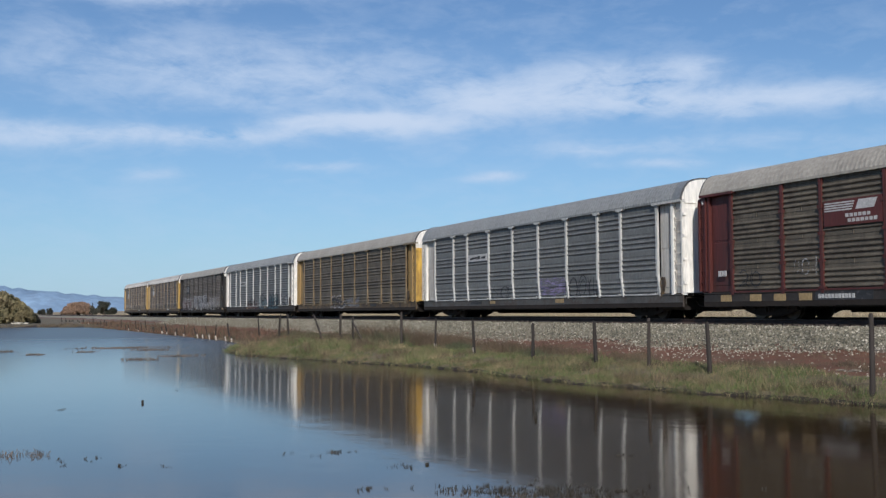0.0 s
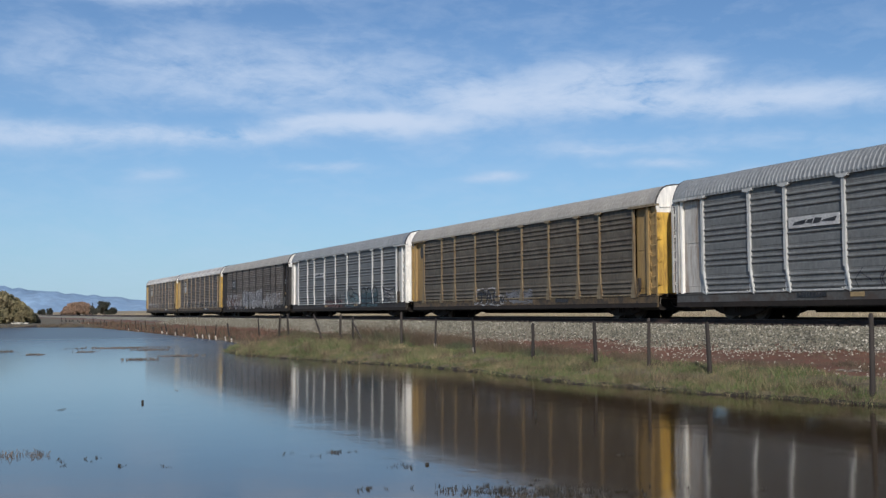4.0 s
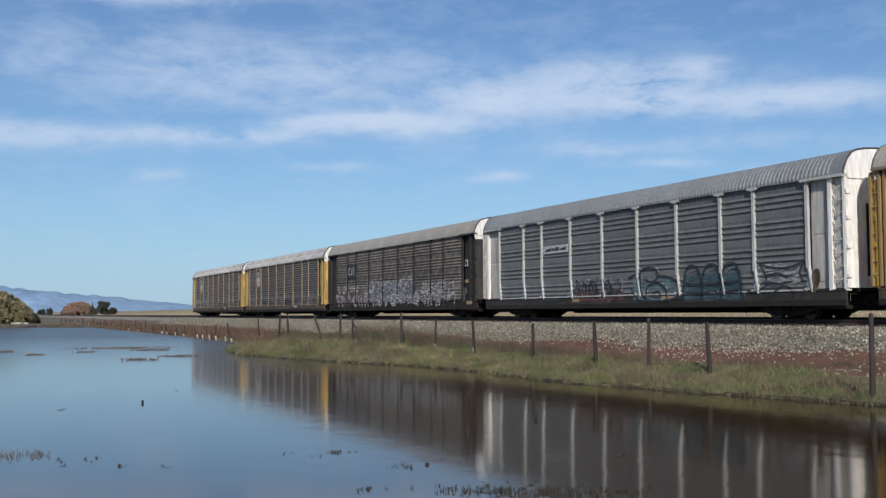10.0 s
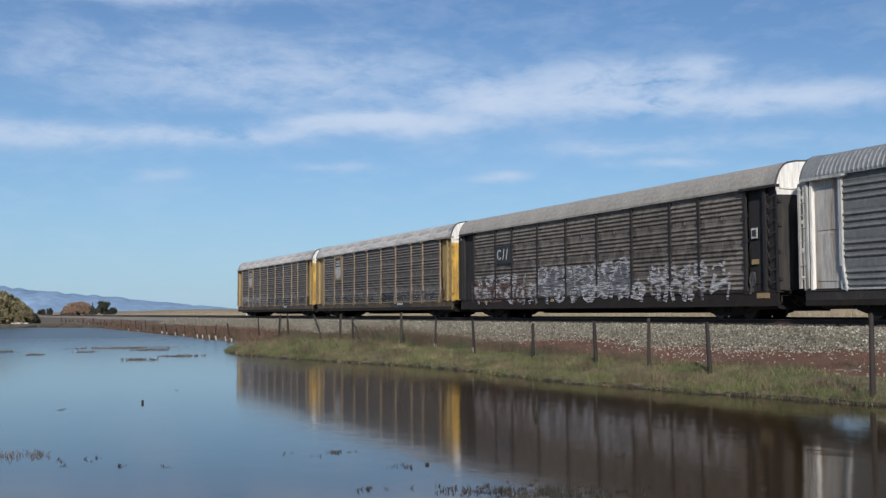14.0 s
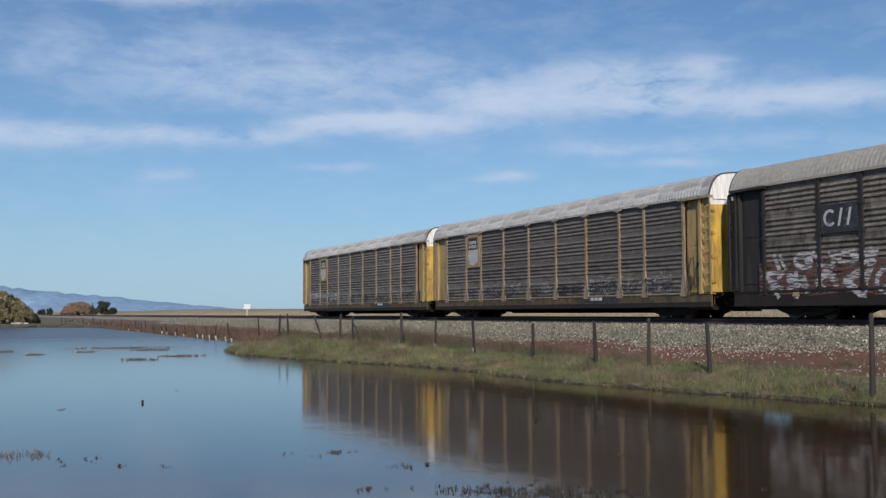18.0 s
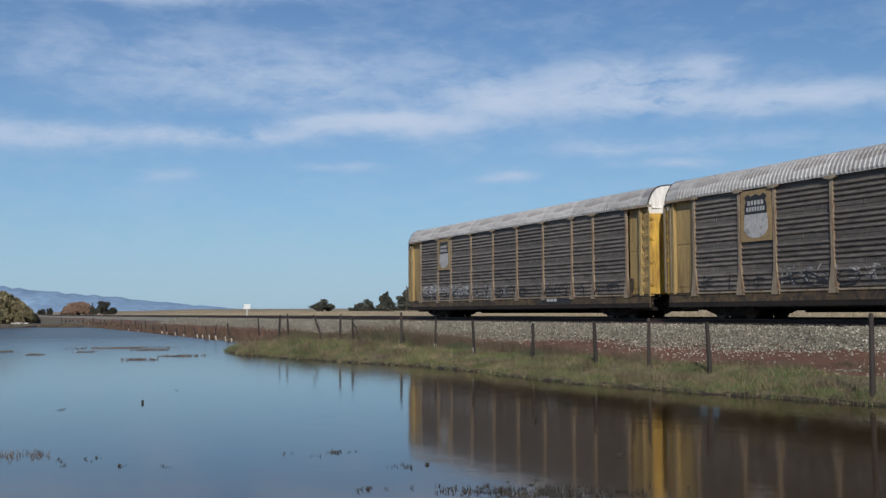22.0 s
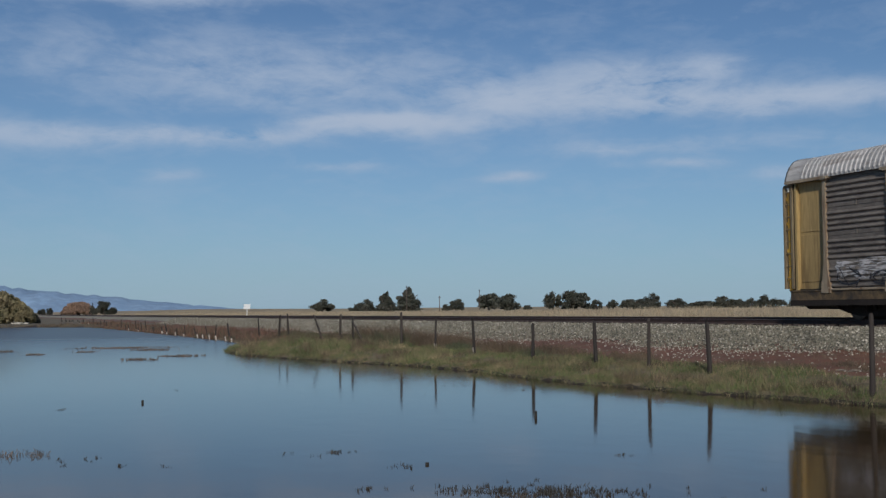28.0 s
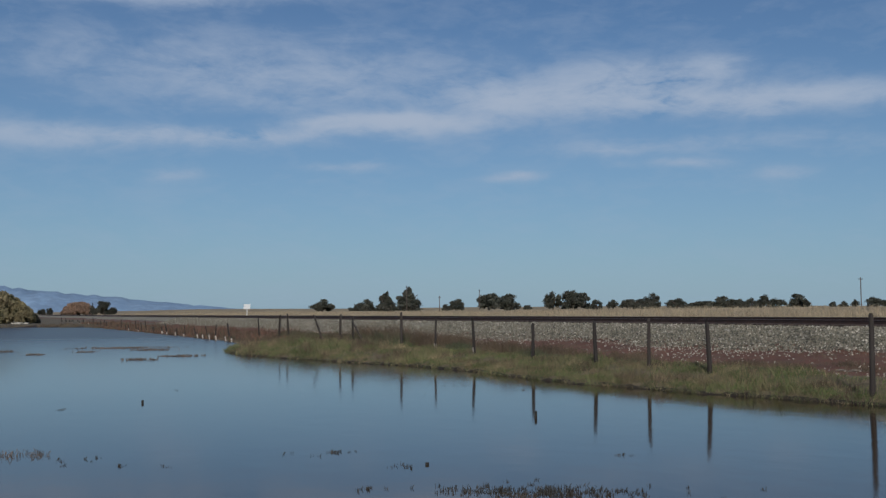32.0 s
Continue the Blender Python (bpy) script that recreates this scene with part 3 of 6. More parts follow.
def on_earth(x, g):
    a = toe(x)
    clear = max(math.exp(-((x + 23.2) / 3.2) ** 2), math.exp(-((x + 38.0) / 3.6) ** 2))
    y = a - (a - 20.0) * g.uniform(0, 1) ** (2.2 - 0.9 * noise.noise((x * 0.6, 3, 8)))
    if g.uniform() < 0.8 * clear:
        y = a + 0.4 * g.normal()
    return y, height(x, y) + 0.01


scatter_stones("ballast_stones", "grey and buff crushed railway ballast stones", 62000, (-150, -14), on_bed, 0.036, M["stone"], 1, 0.02)
scatter_stones("pale_ballast_stones", "pale cream stones among the railway ballast", 5000, (-150, -14), on_bed, 0.036, M["pale_stone"], 2, 0.035)
scatter_stones("loose_stones", "pale stones strewn on red earth beside track", 4200, (-90, -14), on_earth, 0.030, M["pale_stone"], 3)


# ---- the train ----
POSTS = [-11.9, -9.1, -7.15, -4.3, -1.43, 1.43, 4.3, 7.15, 9.1, 11.9]
SILL_LO, SILL_HI, EAVE, HALF, END = 0.42, 0.96, 4.97, 1.55, 13.65
ARCH = [(1.63, 4.90), (1.63, 5.00), (1.55, 5.22), (1.42, 5.45), (1.24, 5.64), (1.0, 5.75), (0.6, 5.82), (0.0, 5.85),
        (-0.6, 5.82), (-1.0, 5.75), (-1.24, 5.64), (-1.42, 5.45), (-1.55, 5.22), (-1.63, 5.00), (-1.63, 4.90)]
CACHE = {}


def shared(key, material, build, smooth=False):
    """The mesh of a piece that is the same on several cars."""
    k = (key, material.name)
    if k not in CACHE:
        CACHE[k] = build().mesh(key.split("|")[0], material, smooth)
    return CACHE[k]


def corrugated(width, ribs=3):
    """A ribbed side sheet: four rows, each a group of raised ribs and a flat band with a lap seam."""
    s = Shape()
    prof = [(0.0, SILL_HI)]
    row = (EAVE - SILL_HI - 0.06) / 4
    gap = {3: 0.225, 4: 0.188}[ribs]
    for r in range(4):
        z0 = SILL_HI + 0.03 + row * r
        for k in range(ribs):
            c = z0 + gap * (k + 0.5)
            prof += [(0.0, c - 0.074), (0.012, c - 0.058), (0.046, c - 0.030), (0.052, c - 0.012), (0.046, c + 0.006), (0.014, c + 0.052), (0.0, c + 0.066)]
        top = z0 + gap * ribs + 0.03
        if ribs == 4:
            prof += [(0.0, top + 0.05), (-0.014, top + 0.055), (-0.014, top + 0.075), (0.004, top + 0.08), (0.004, z0 + row - 0.02)]
        else:
            prof += [(0.0, top), (0.010, top + 0.015), (0.010, z0 + row - 0.03), (0.0, z0 + row - 0.015)]
    prof.append((0.0, EAVE))
    h = width / 2
    front = [(x, -HALF + 0.05 - a, zz) for x in (-h, h) for a, zz in prof]
    n = len(prof)
    s.add(front, [(i, n + i, n + i + 1, i + 1) for i in range(n - 1)])
    s.add([(x, -HALF + 0.075, zz) for x in (-h, h) for zz in (SILL_HI, EAVE)], [(0, 1, 3, 2)])
    if ribs == 4:
        for r in range(1, 4):
            z = SILL_HI + row * r
            s.extrude([(-0.03, z - 0.10), (0.0, z - 0.10), (0.012, z + 0.06), (-0.018, z + 0.06)], -HALF + 0.02, -HALF + 0.06, "y")
    return s


def bottom_ledge(width):
    """The narrow lit ledge on which a side sheet stands."""
    h = width / 2
    s = Shape().bevel_box(-h + 0.05, h - 0.05, -HALF - 0.035, -HALF + 0.03, SILL_HI - 0.03, SILL_HI + 0.035, 0.008)
    for x in (-h + 0.14, h - 0.14):
        s.box(x - 0.035, x + 0.035, -HALF - 0.05, -HALF, SILL_HI + 0.03, SILL_HI + 0.085)
    return s


def side_post(style):
    """An upright with a foot and a cap plate: a gusset on both sides, a bent leg with a web behind, or plain."""
    w = 0.066
    y0, y1 = -HALF - 0.045, -HALF + 0.06
    s = Shape()
    if style == "gusset":
        s.extrude([(-w, 1.95), (-0.12, 1.5), (-0.22, SILL_HI + 0.02), (-0.22, SILL_HI - 0.12), (0.22, SILL_HI - 0.12), (0.22, SILL_HI + 0.02), (0.12, 1.5), (w, 1.95), (w, EAVE - 0.05), (-w, EAVE - 0.05)], y0, y1, "y")
    elif style == "leg":
        s.extrude([(-w, 1.85), (-0.10, SILL_HI - 0.05), (0.20, SILL_HI - 0.05), (0.16, 1.2), (w, 1.85)], y0 + 0.06, y1, "y")
        s.extrude([(-w, 1.75), (0.02, 1.75), (0.09, 1.35), (0.14, 1.14), (0.19, SILL_HI - 0.08), (0.25, SILL_HI - 0.06), (0.20, 1.16), (0.14, 1.42), (w, 1.85), (w, EAVE - 0.05), (-w, EAVE - 0.05)], y0 - 0.012, y1, "y")
    else:
        s.box(-w, w, y0, y1, SILL_HI - 0.1, EAVE - 0.05)
        for k in range(4):
            s.box(-w - 0.05, w + 0.05, y0 - 0.02, y1, SILL_HI + 0.02 + 0.95 * k, SILL_HI + 0.14 + 0.95 * k)
    if style != "plain":
        s.extrude([(-0.08, EAVE - 0.17), (0.08, EAVE - 0.17), (0.27, EAVE - 0.12), (0.27, EAVE - 0.035), (-0.27, EAVE - 0.035), (-0.27, EAVE - 0.12)], y0 - 0.06, y1, "y")
    for k in range(9 if style == "gusset" else 0):
        z = 1.98 + 0.33 * k
        s.box(w - 0.012, w + 0.012, y0 - 0.006, y0 + 0.03, z, z + 0.045)
    return s


def arch(k):
    """The roof's section, its rise above the eave scaled."""
    return [(y, 4.97 + (z - 4.97) * k if z > 4.97 else z) for y, z in ARCH]


def roof_panel(length, rise, rib=0.021):
    """Arched sheet with ribs across the car."""
    s = Shape()
    n = int(round(length / 0.205))
    xs = []
    for i in range(n):
        x = -length / 2 + length * i / n
        d = length / n
        xs += [(x, 0.0), (x + d * 0.36, 0.0), (x + d * 0.46, rib * 0.8), (x + d * 0.62, rib), (x + d * 0.78, rib * 0.8), (x + d * 0.90, 0.0)]
    xs.append((length / 2, 0.0))
    section = arch(rise)
    m = len(section)
    vs = []
    for x, lift in xs:
        for i, (y, z) in enumerate(section):
            k = lift * (1.1 if abs(y) > 1.3 else 0.75 if abs(y) > 1.1 else 0.12) if 0 < i < m - 1 else 0.0
            vs.append((x, y * (1 + k * 0.55), z + k * (0.9 if abs(y) < 1.3 else 0.35)))
    fs = [(i * m + j, (i + 1) * m + j, (i + 1) * m + j + 1, i * m + j + 1) for i in range(len(xs) - 1) for j in range(m - 1)]
    return s.add(vs, fs)


def roof_hood(rise):
    """Smooth hood at the roof's end with a rolled edge."""
    s = Shape()
    section = arch(rise)
    m = len(section)
    vs, steps = [], [(0.0, 1.0), (0.5, 1.004), (0.56, 1.016), (0.62, 1.016), (0.66, 1.0)]
    for x, k in steps:
        vs += [(x, y * k, 4.9 + (z - 4.9) * (k + 0.01)) for y, z in section]
    return s.add(vs, [(i * m + j, (i + 1) * m + j, (i + 1) * m + j + 1, i * m + j + 1) for i in range(len(steps) - 1) for j in range(m - 1)])


def end_cap(rise):
    """The arched white plate above the end doors."""
    pr = [(y * 0.985, z - 0.03) for y, z in arch(rise)] + [(-1.55, 4.55), (1.55, 4.55)]
    s = Shape().extrude(pr, 0.0, 0.05)
    s.box(0.05, 0.09, -1.45, -0.35, 4.78, 4.84)
    return s


def end_door():
    """One leaf of the pair of end doors: a bowed sheet with edge bars and hinges."""
    s = Shape()
    n, vs = 8, []
    for i in range(n + 1):
        y = -1.55 + 1.53 * i / n
        x = 0.06 + 0.24 * math.sin(math.pi * 0.5 * i / n)
        vs += [(x, y, 1.0), (x, y, 4.55), (x - 0.05, y, 1.0), (x - 0.05, y, 4.55)]
    for i in range(n):
        a, b = i * 4, i * 4 + 4
        s.f += [(a, b, b + 1, a + 1), (a + 2, a + 3, b + 3, b + 2), (a + 1, b + 1, b + 3, a + 3), (a, a + 2, b + 2, b)]
    s.v += vs
    s.box(0.26, 0.34, -0.09, -0.01, 1.0, 4.55)
    for z in (1.35, 2.35, 3.35, 4.25):
        s.box(0.04, 0.13, -1.56, -1.40, z, z + 0.12)
    return s


def drooping_rung():
    s = Shape().path([(0.02, -0.02, 0), (0.06, -0.09, -0.05), (0.15, -0.12, -0.13), (0.26, -0.12, -0.16), (0.36, -0.09, -0.12), (0.42, -0.02, -0.06)], 0.022, 5)
    return s.box(-0.035, 0.03, -0.07, -0.01, -0.03, 0.05)


def ladder(car, sg, turn, bay):
    """At one end drooping rungs in the recess of the corner; at the other a ladder that stands off the car."""
    side = 1 if turn == 0 else -1
    if sg > 0:
        back = lambda: Shape().box(0.0, 0.44, -0.012, 0.012, 1.06, 4.86)
        lad = part("ladder", shared("ladder_back", bay, back), None, car, at=(13.12 * side, (-HALF + 0.085) * side, 0), turn=turn)
        for k in range(8):
            part("rung", shared("drooping_rung", bay, drooping_rung), None, lad, at=(0, 0, 1.42 + 0.46 * k))
        return
    stiles = lambda: Shape().box(0.0, 0.075, -0.06, 0.03, 1.02, 4.72).box(0.37, 0.46, -0.06, 0.03, 1.02, 4.78).extrude(
        [(0.0, 4.70), (0.46, 4.74), (0.46, 4.84), (0.12, 4.83), (0.03, 4.79)], -0.06, 0.03, "y")
    metal = M["amber_paint"] if bay is M["bay_yellow"] else bay
    lad = part("ladder", shared("ladder_stiles", metal, stiles), None, car, at=((-END - 0.26) * side, (-HALF + 0.01) * side, 0), turn=turn)
    part("back_sheet", shared("back_sheet", M["silver_panel"] if bay is M["bay_white"] else metal, lambda: Shape().box(0.07, 0.375, 0.032, 0.055, 1.02, 4.70)), None, lad)
    for k in range(8):
        part("rung", shared("straight_rung", metal, lambda: Shape().tube((0.05, -0.02, 0), (0.40, -0.02, 0), 0.018, 0.018, 6)), None, lad, at=(0, 0, 1.40 + 0.45 * k))
    # black sheet put in as the shade of the gap beside the ladder
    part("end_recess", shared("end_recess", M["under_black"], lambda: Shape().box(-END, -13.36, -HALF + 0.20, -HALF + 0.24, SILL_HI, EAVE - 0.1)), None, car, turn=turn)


def side_frame():
    pr = [(-1.42, 0.36), (-1.36, 0.66), (-0.95, 0.72), (-0.55, 0.84), (0.55, 0.84), (0.95, 0.72), (1.36, 0.66), (1.42, 0.36), (1.05, 0.24), (0.55, 0.14), (-0.55, 0.14), (-1.05, 0.24)]
    s = Shape().extrude(pr, -0.07, 0.07, "y")
    for x in (-0.16, 0.0, 0.16):
        s.tube((x, -0.09, 0.28), (x, -0.09, 0.60), 0.06, 0.06, 8)
    for x in (-0.9, 0.9):
        s.tube((x, -0.13, 0.46), (x, 0.05, 0.46), 0.13, 0.13, 10)
    return s


def wheelset():
    s = Shape()
    s.tube((0, -0.95, 0), (0, 0.95, 0), 0.075, 0.075, 8)
    for sg in (-1, 1):
        y = 0.755 * sg
        s.tube((0, y - 0.06, 0), (0, y + 0.06, 0), 0.452, 0.46, 20)
        s.tube((0, y - 0.085 * sg, 0), (0, y - 0.055 * sg, 0), 0.49, 0.485, 20)
        for k in range(6):
            a = k * math.pi / 3
            s.tube((0.27 * math.cos(a), y + 0.06 * sg, 0.27 * math.sin(a)), (0.27 * math.cos(a), y + 0.075 * sg, 0.27 * math.sin(a)), 0.05, 0.04, 6)
    return s


WHEELS = []


def truck(car, x):
    # the lowest box is added to block sky between the wheels
    t = part("truck", shared("bolster", M["under_black"], lambda: Shape().box(-0.36, 0.36, -0.98, 0.98, 0.13, 0.62).box(-0.48, 0.48, -0.66, 0.66, 0.03, 0.34).box(-0.5, 0.5, -0.3, 0.3, 0.55, 0.80)), None, car, "black cast-steel bogie", (x, 0, RAIL_Z - FLOOR_Z))
    t.name = "truck"
    for y in (-1.06, 1.06):
        part("side_frame", shared("side_frame", M["under_black"], side_frame), None, t, at=(0, y, 0), turn=0 if y < 0 else 180)
    for dx in (-0.88, 0.88):
        w = part("wheelset", shared("wheelset", M["wheel_steel"], wheelset), None, t, "steel wheels and axle", (dx, 0, 0.46))
        WHEELS.append((w, dx))


def coupler(car, sg):
    s = Shape().box(13.5, 14.12, -0.09, 0.09, 0.78, 0.98).extrude([(-0.6, 0.62), (-0.45, 0.50), (0.45, 0.50), (0.6, 0.62), (0.6, 0.78), (-0.6, 0.78)], 13.45, 13.98)
    s.extrude([(14.1, -0.18), (14.30, -0.20), (14.42, -0.06), (14.30, 0.05), (14.38, 0.16), (14.2, 0.2), (14.1, 0.15)], 0.72, 1.02, "z")
    c = part("coupler", shared("coupler", M["under_black"], lambda: s), None, car, turn=0 if sg > 0 else 180)
    h = Shape().path([(13.4, -0.35, 0.74), (13.7, -0.34, 0.45), (14.0, -0.25, 0.33), (14.3, -0.1, 0.42)], 0.028, 6)
    part("air_hose", shared("air_hose", M["under_black"], lambda: h), None, c, "black rubber brake hose")
    lever = Shape().path([(13.72, -1.45, 0.80), (13.78, -0.6, 0.78), (13.95, -0.12, 0.86)], 0.016, 5).path([(13.72, -1.45, 0.80), (13.74, -1.47, 0.55)], 0.016, 5)
    part("uncoupling_lever", shared("uncoupling_lever", M["wheel_steel"], lambda: lever), None, c, "bent steel uncoupling rod")
    chain = Shape().path([(13.5, -0.75, 0.66), (13.65, -0.72, 0.47), (13.85, -0.66, 0.42), (14.05, -0.6, 0.50), (14.2, -0.55, 0.64)], 0.02, 5)
    part("safety_chain", shared("safety_chain", M["wheel_steel"], lambda: chain), None, c, "slack rusty chain")
    gear = Shape().bevel_box(12.2, 13.0, -1.2, -0.6, 0.44, 0.66, 0.05).tube((12.0, -0.9, 0.42), (11.7, -0.9, 0.42), 0.14, 0.14, 10)
    part("brake_gear", shared("brake_gear", M["under_black"], lambda: gear), None, car, turn=0 if sg > 0 else 180)
    plat = Shape().box(13.62, 13.95, -1.35, 1.35, 0.96, 1.0)
    for yy in (-1.2, -0.6, 0.0, 0.6, 1.2):
        plat.box(13.62, 13.93, yy - 0.03, yy + 0.03, 0.86, 0.96)
    part("end_platform", shared("end_platform", M["under_black"], lambda: plat), None, car, "narrow steel end platform", turn=0 if sg > 0 else 180)
    b = Shape().path([(13.2, -1.15, 0.62), (13.05, -1.2, 0.36), (12.75, -1.2, 0.36), (12.6, -1.15, 0.62)], 0.022, 5)
    part("stirrup_step", shared("stirrup_step", M["under_black"], lambda: b), None, car, turn=0 if sg > 0 else 180)


def strokes(x0, x1, z0, z1, letters, width, seed, back=0.0):
    """Abstract sprayed strokes: loops, bars and zigzags, no letters."""
    g = random.Random(seed)
    s = Shape()
    y = -HALF - 0.013 + back
    step_x = (x1 - x0) / letters
    for i in range(letters):
        cx, w = x0 + step_x * (i + 0.5), step_x * 0.46
        top = z1 - (z1 - z0) * g.uniform(0, 0.18)
        for k in range(g.randint(2, 4)):
            mode = g.random()
            if mode < 0.4:
                a0, r = g.uniform(0, 6.28), g.uniform(0.5, 1.0)
                pts = [(cx + w * r * math.cos(a0 + q * 0.7), (z0 + top) / 2 + (top - z0) * 0.5 * r * math.sin(a0 + q * 0.7)) for q in range(7)]
            elif mode < 0.75:
                xa = cx + g.uniform(-w, w)
                pts = [(xa, z0), (xa + g.uniform(-0.4, 0.4) * w, (z0 + top) / 2), (xa + g.uniform(-0.7, 0.7) * w, top)]
            else:
                pts = [(cx + g.uniform(-w, w), g.uniform(z0, top)) for q in range(4)]
            hw = width * g.uniform(0.5, 1.1) / 2
            y -= 0.0006
            for (xa, za), (xb, zb) in zip(pts, pts[1:]):
                dx, dz = xb - xa, zb - za
                ln = math.hypot(dx, dz) or 1
                nx, nz = -dz / ln * hw, dx / ln * hw
                ex, ez = dx / ln * hw * 0.5, dz / ln * hw * 0.5
                s.add([(xa - ex + nx, y, za - ez + nz), (xa - ex - nx, y, za - ez - nz), (xb + ex - nx, y, zb + ez - nz), (xb + ex + nx, y, zb + ez + nz)], [(0, 1, 2, 3)])
                y -= 0.00015
    return s


def patch(x0, x1, z0, z1, seed):
    """A ragged block of sprayed colour."""
    g = random.Random(seed)
    y = -HALF - 0.012
    s = Shape()
    n = 10
    lo = [z0 + g.uniform(-0.08, 0.08) for i in range(n + 1)]
    hi = [z1 + g.uniform(-0.18, 0.12) for i in range(n + 1)]
    vs = [(x0 + (x1 - x0) * i / n, y, v[i]) for v in (lo, hi) for i in range(n + 1)]
    return s.add(vs, [(i, i + 1, n + 2 + i, n + 1 + i) for i in range(n)])


def ribbon(paths, width, back=0.0):
    """Sprayed lines along given (x, z) paths, with smooth bends."""
    s = Shape()
    y = -HALF - 0.035 + back
    for pts in paths:
        fine = []
        for i in range(len(pts) - 1):
            p0, p1, p2, p3 = pts[max(0, i - 1)], pts[i], pts[i + 1], pts[min(len(pts) - 1, i + 2)]
            for q in range(4):
                u = q / 4
                fine.append(tuple(0.5 * (2 * b + (c - a) * u + (2 * a - 5 * b + 4 * c - d) * u * u + (3 * b - a - 3 * c + d) * u ** 3) for a, b, c, d in zip(p0, p1, p2, p3)))
        fine.append(pts[-1])
        y -= 0.001
        for (xa, za), (xb, zb) in zip(fine, fine[1:]):
            dx, dz = xb - xa, zb - za
            ln = math.hypot(dx, dz) or 1
            nx, nz, ex, ez = -dz / ln * width / 2, dx / ln * width / 2, dx / ln * width * 0.3, dz / ln * width * 0.3
            y -= 0.0001
            s.add([(xa - ex + nx, y, za - ez + nz), (xa - ex - nx, y, za - ez - nz), (xb + ex - nx, y, zb + ez - nz), (xb + ex + nx, y, zb + ez + nz)], [(0, 1, 2, 3)])
    return s


def domes(x0, n, w, z0, z1):
    """Outlines of a row of tall rounded shapes side by side."""
    return [[(x0 + w * k, z0), (x0 + w * (k + 0.02), (z0 + z1) / 2), (x0 + w * (k + 0.2), z1 - 0.12), (x0 + w * (k + 0.5), z1), (x0 + w * (k + 0.8), z1 - 0.12), (x0 + w * (k + 0.98), (z0 + z1) / 2), (x0 + w * (k + 1), z0)] for k in range(n)]


def plate(pts, y0=-HALF - 0.004, depth=0.03):
    """A flat marking or panel of (x, z) corners, hung on the car's side."""
    return Shape().extrude(pts, y0 - depth, y0, "y")


def rect(x0, x1, z0, z1):
    return [(x0, z0), (x1, z0), (x1, z1), (x0, z1)]


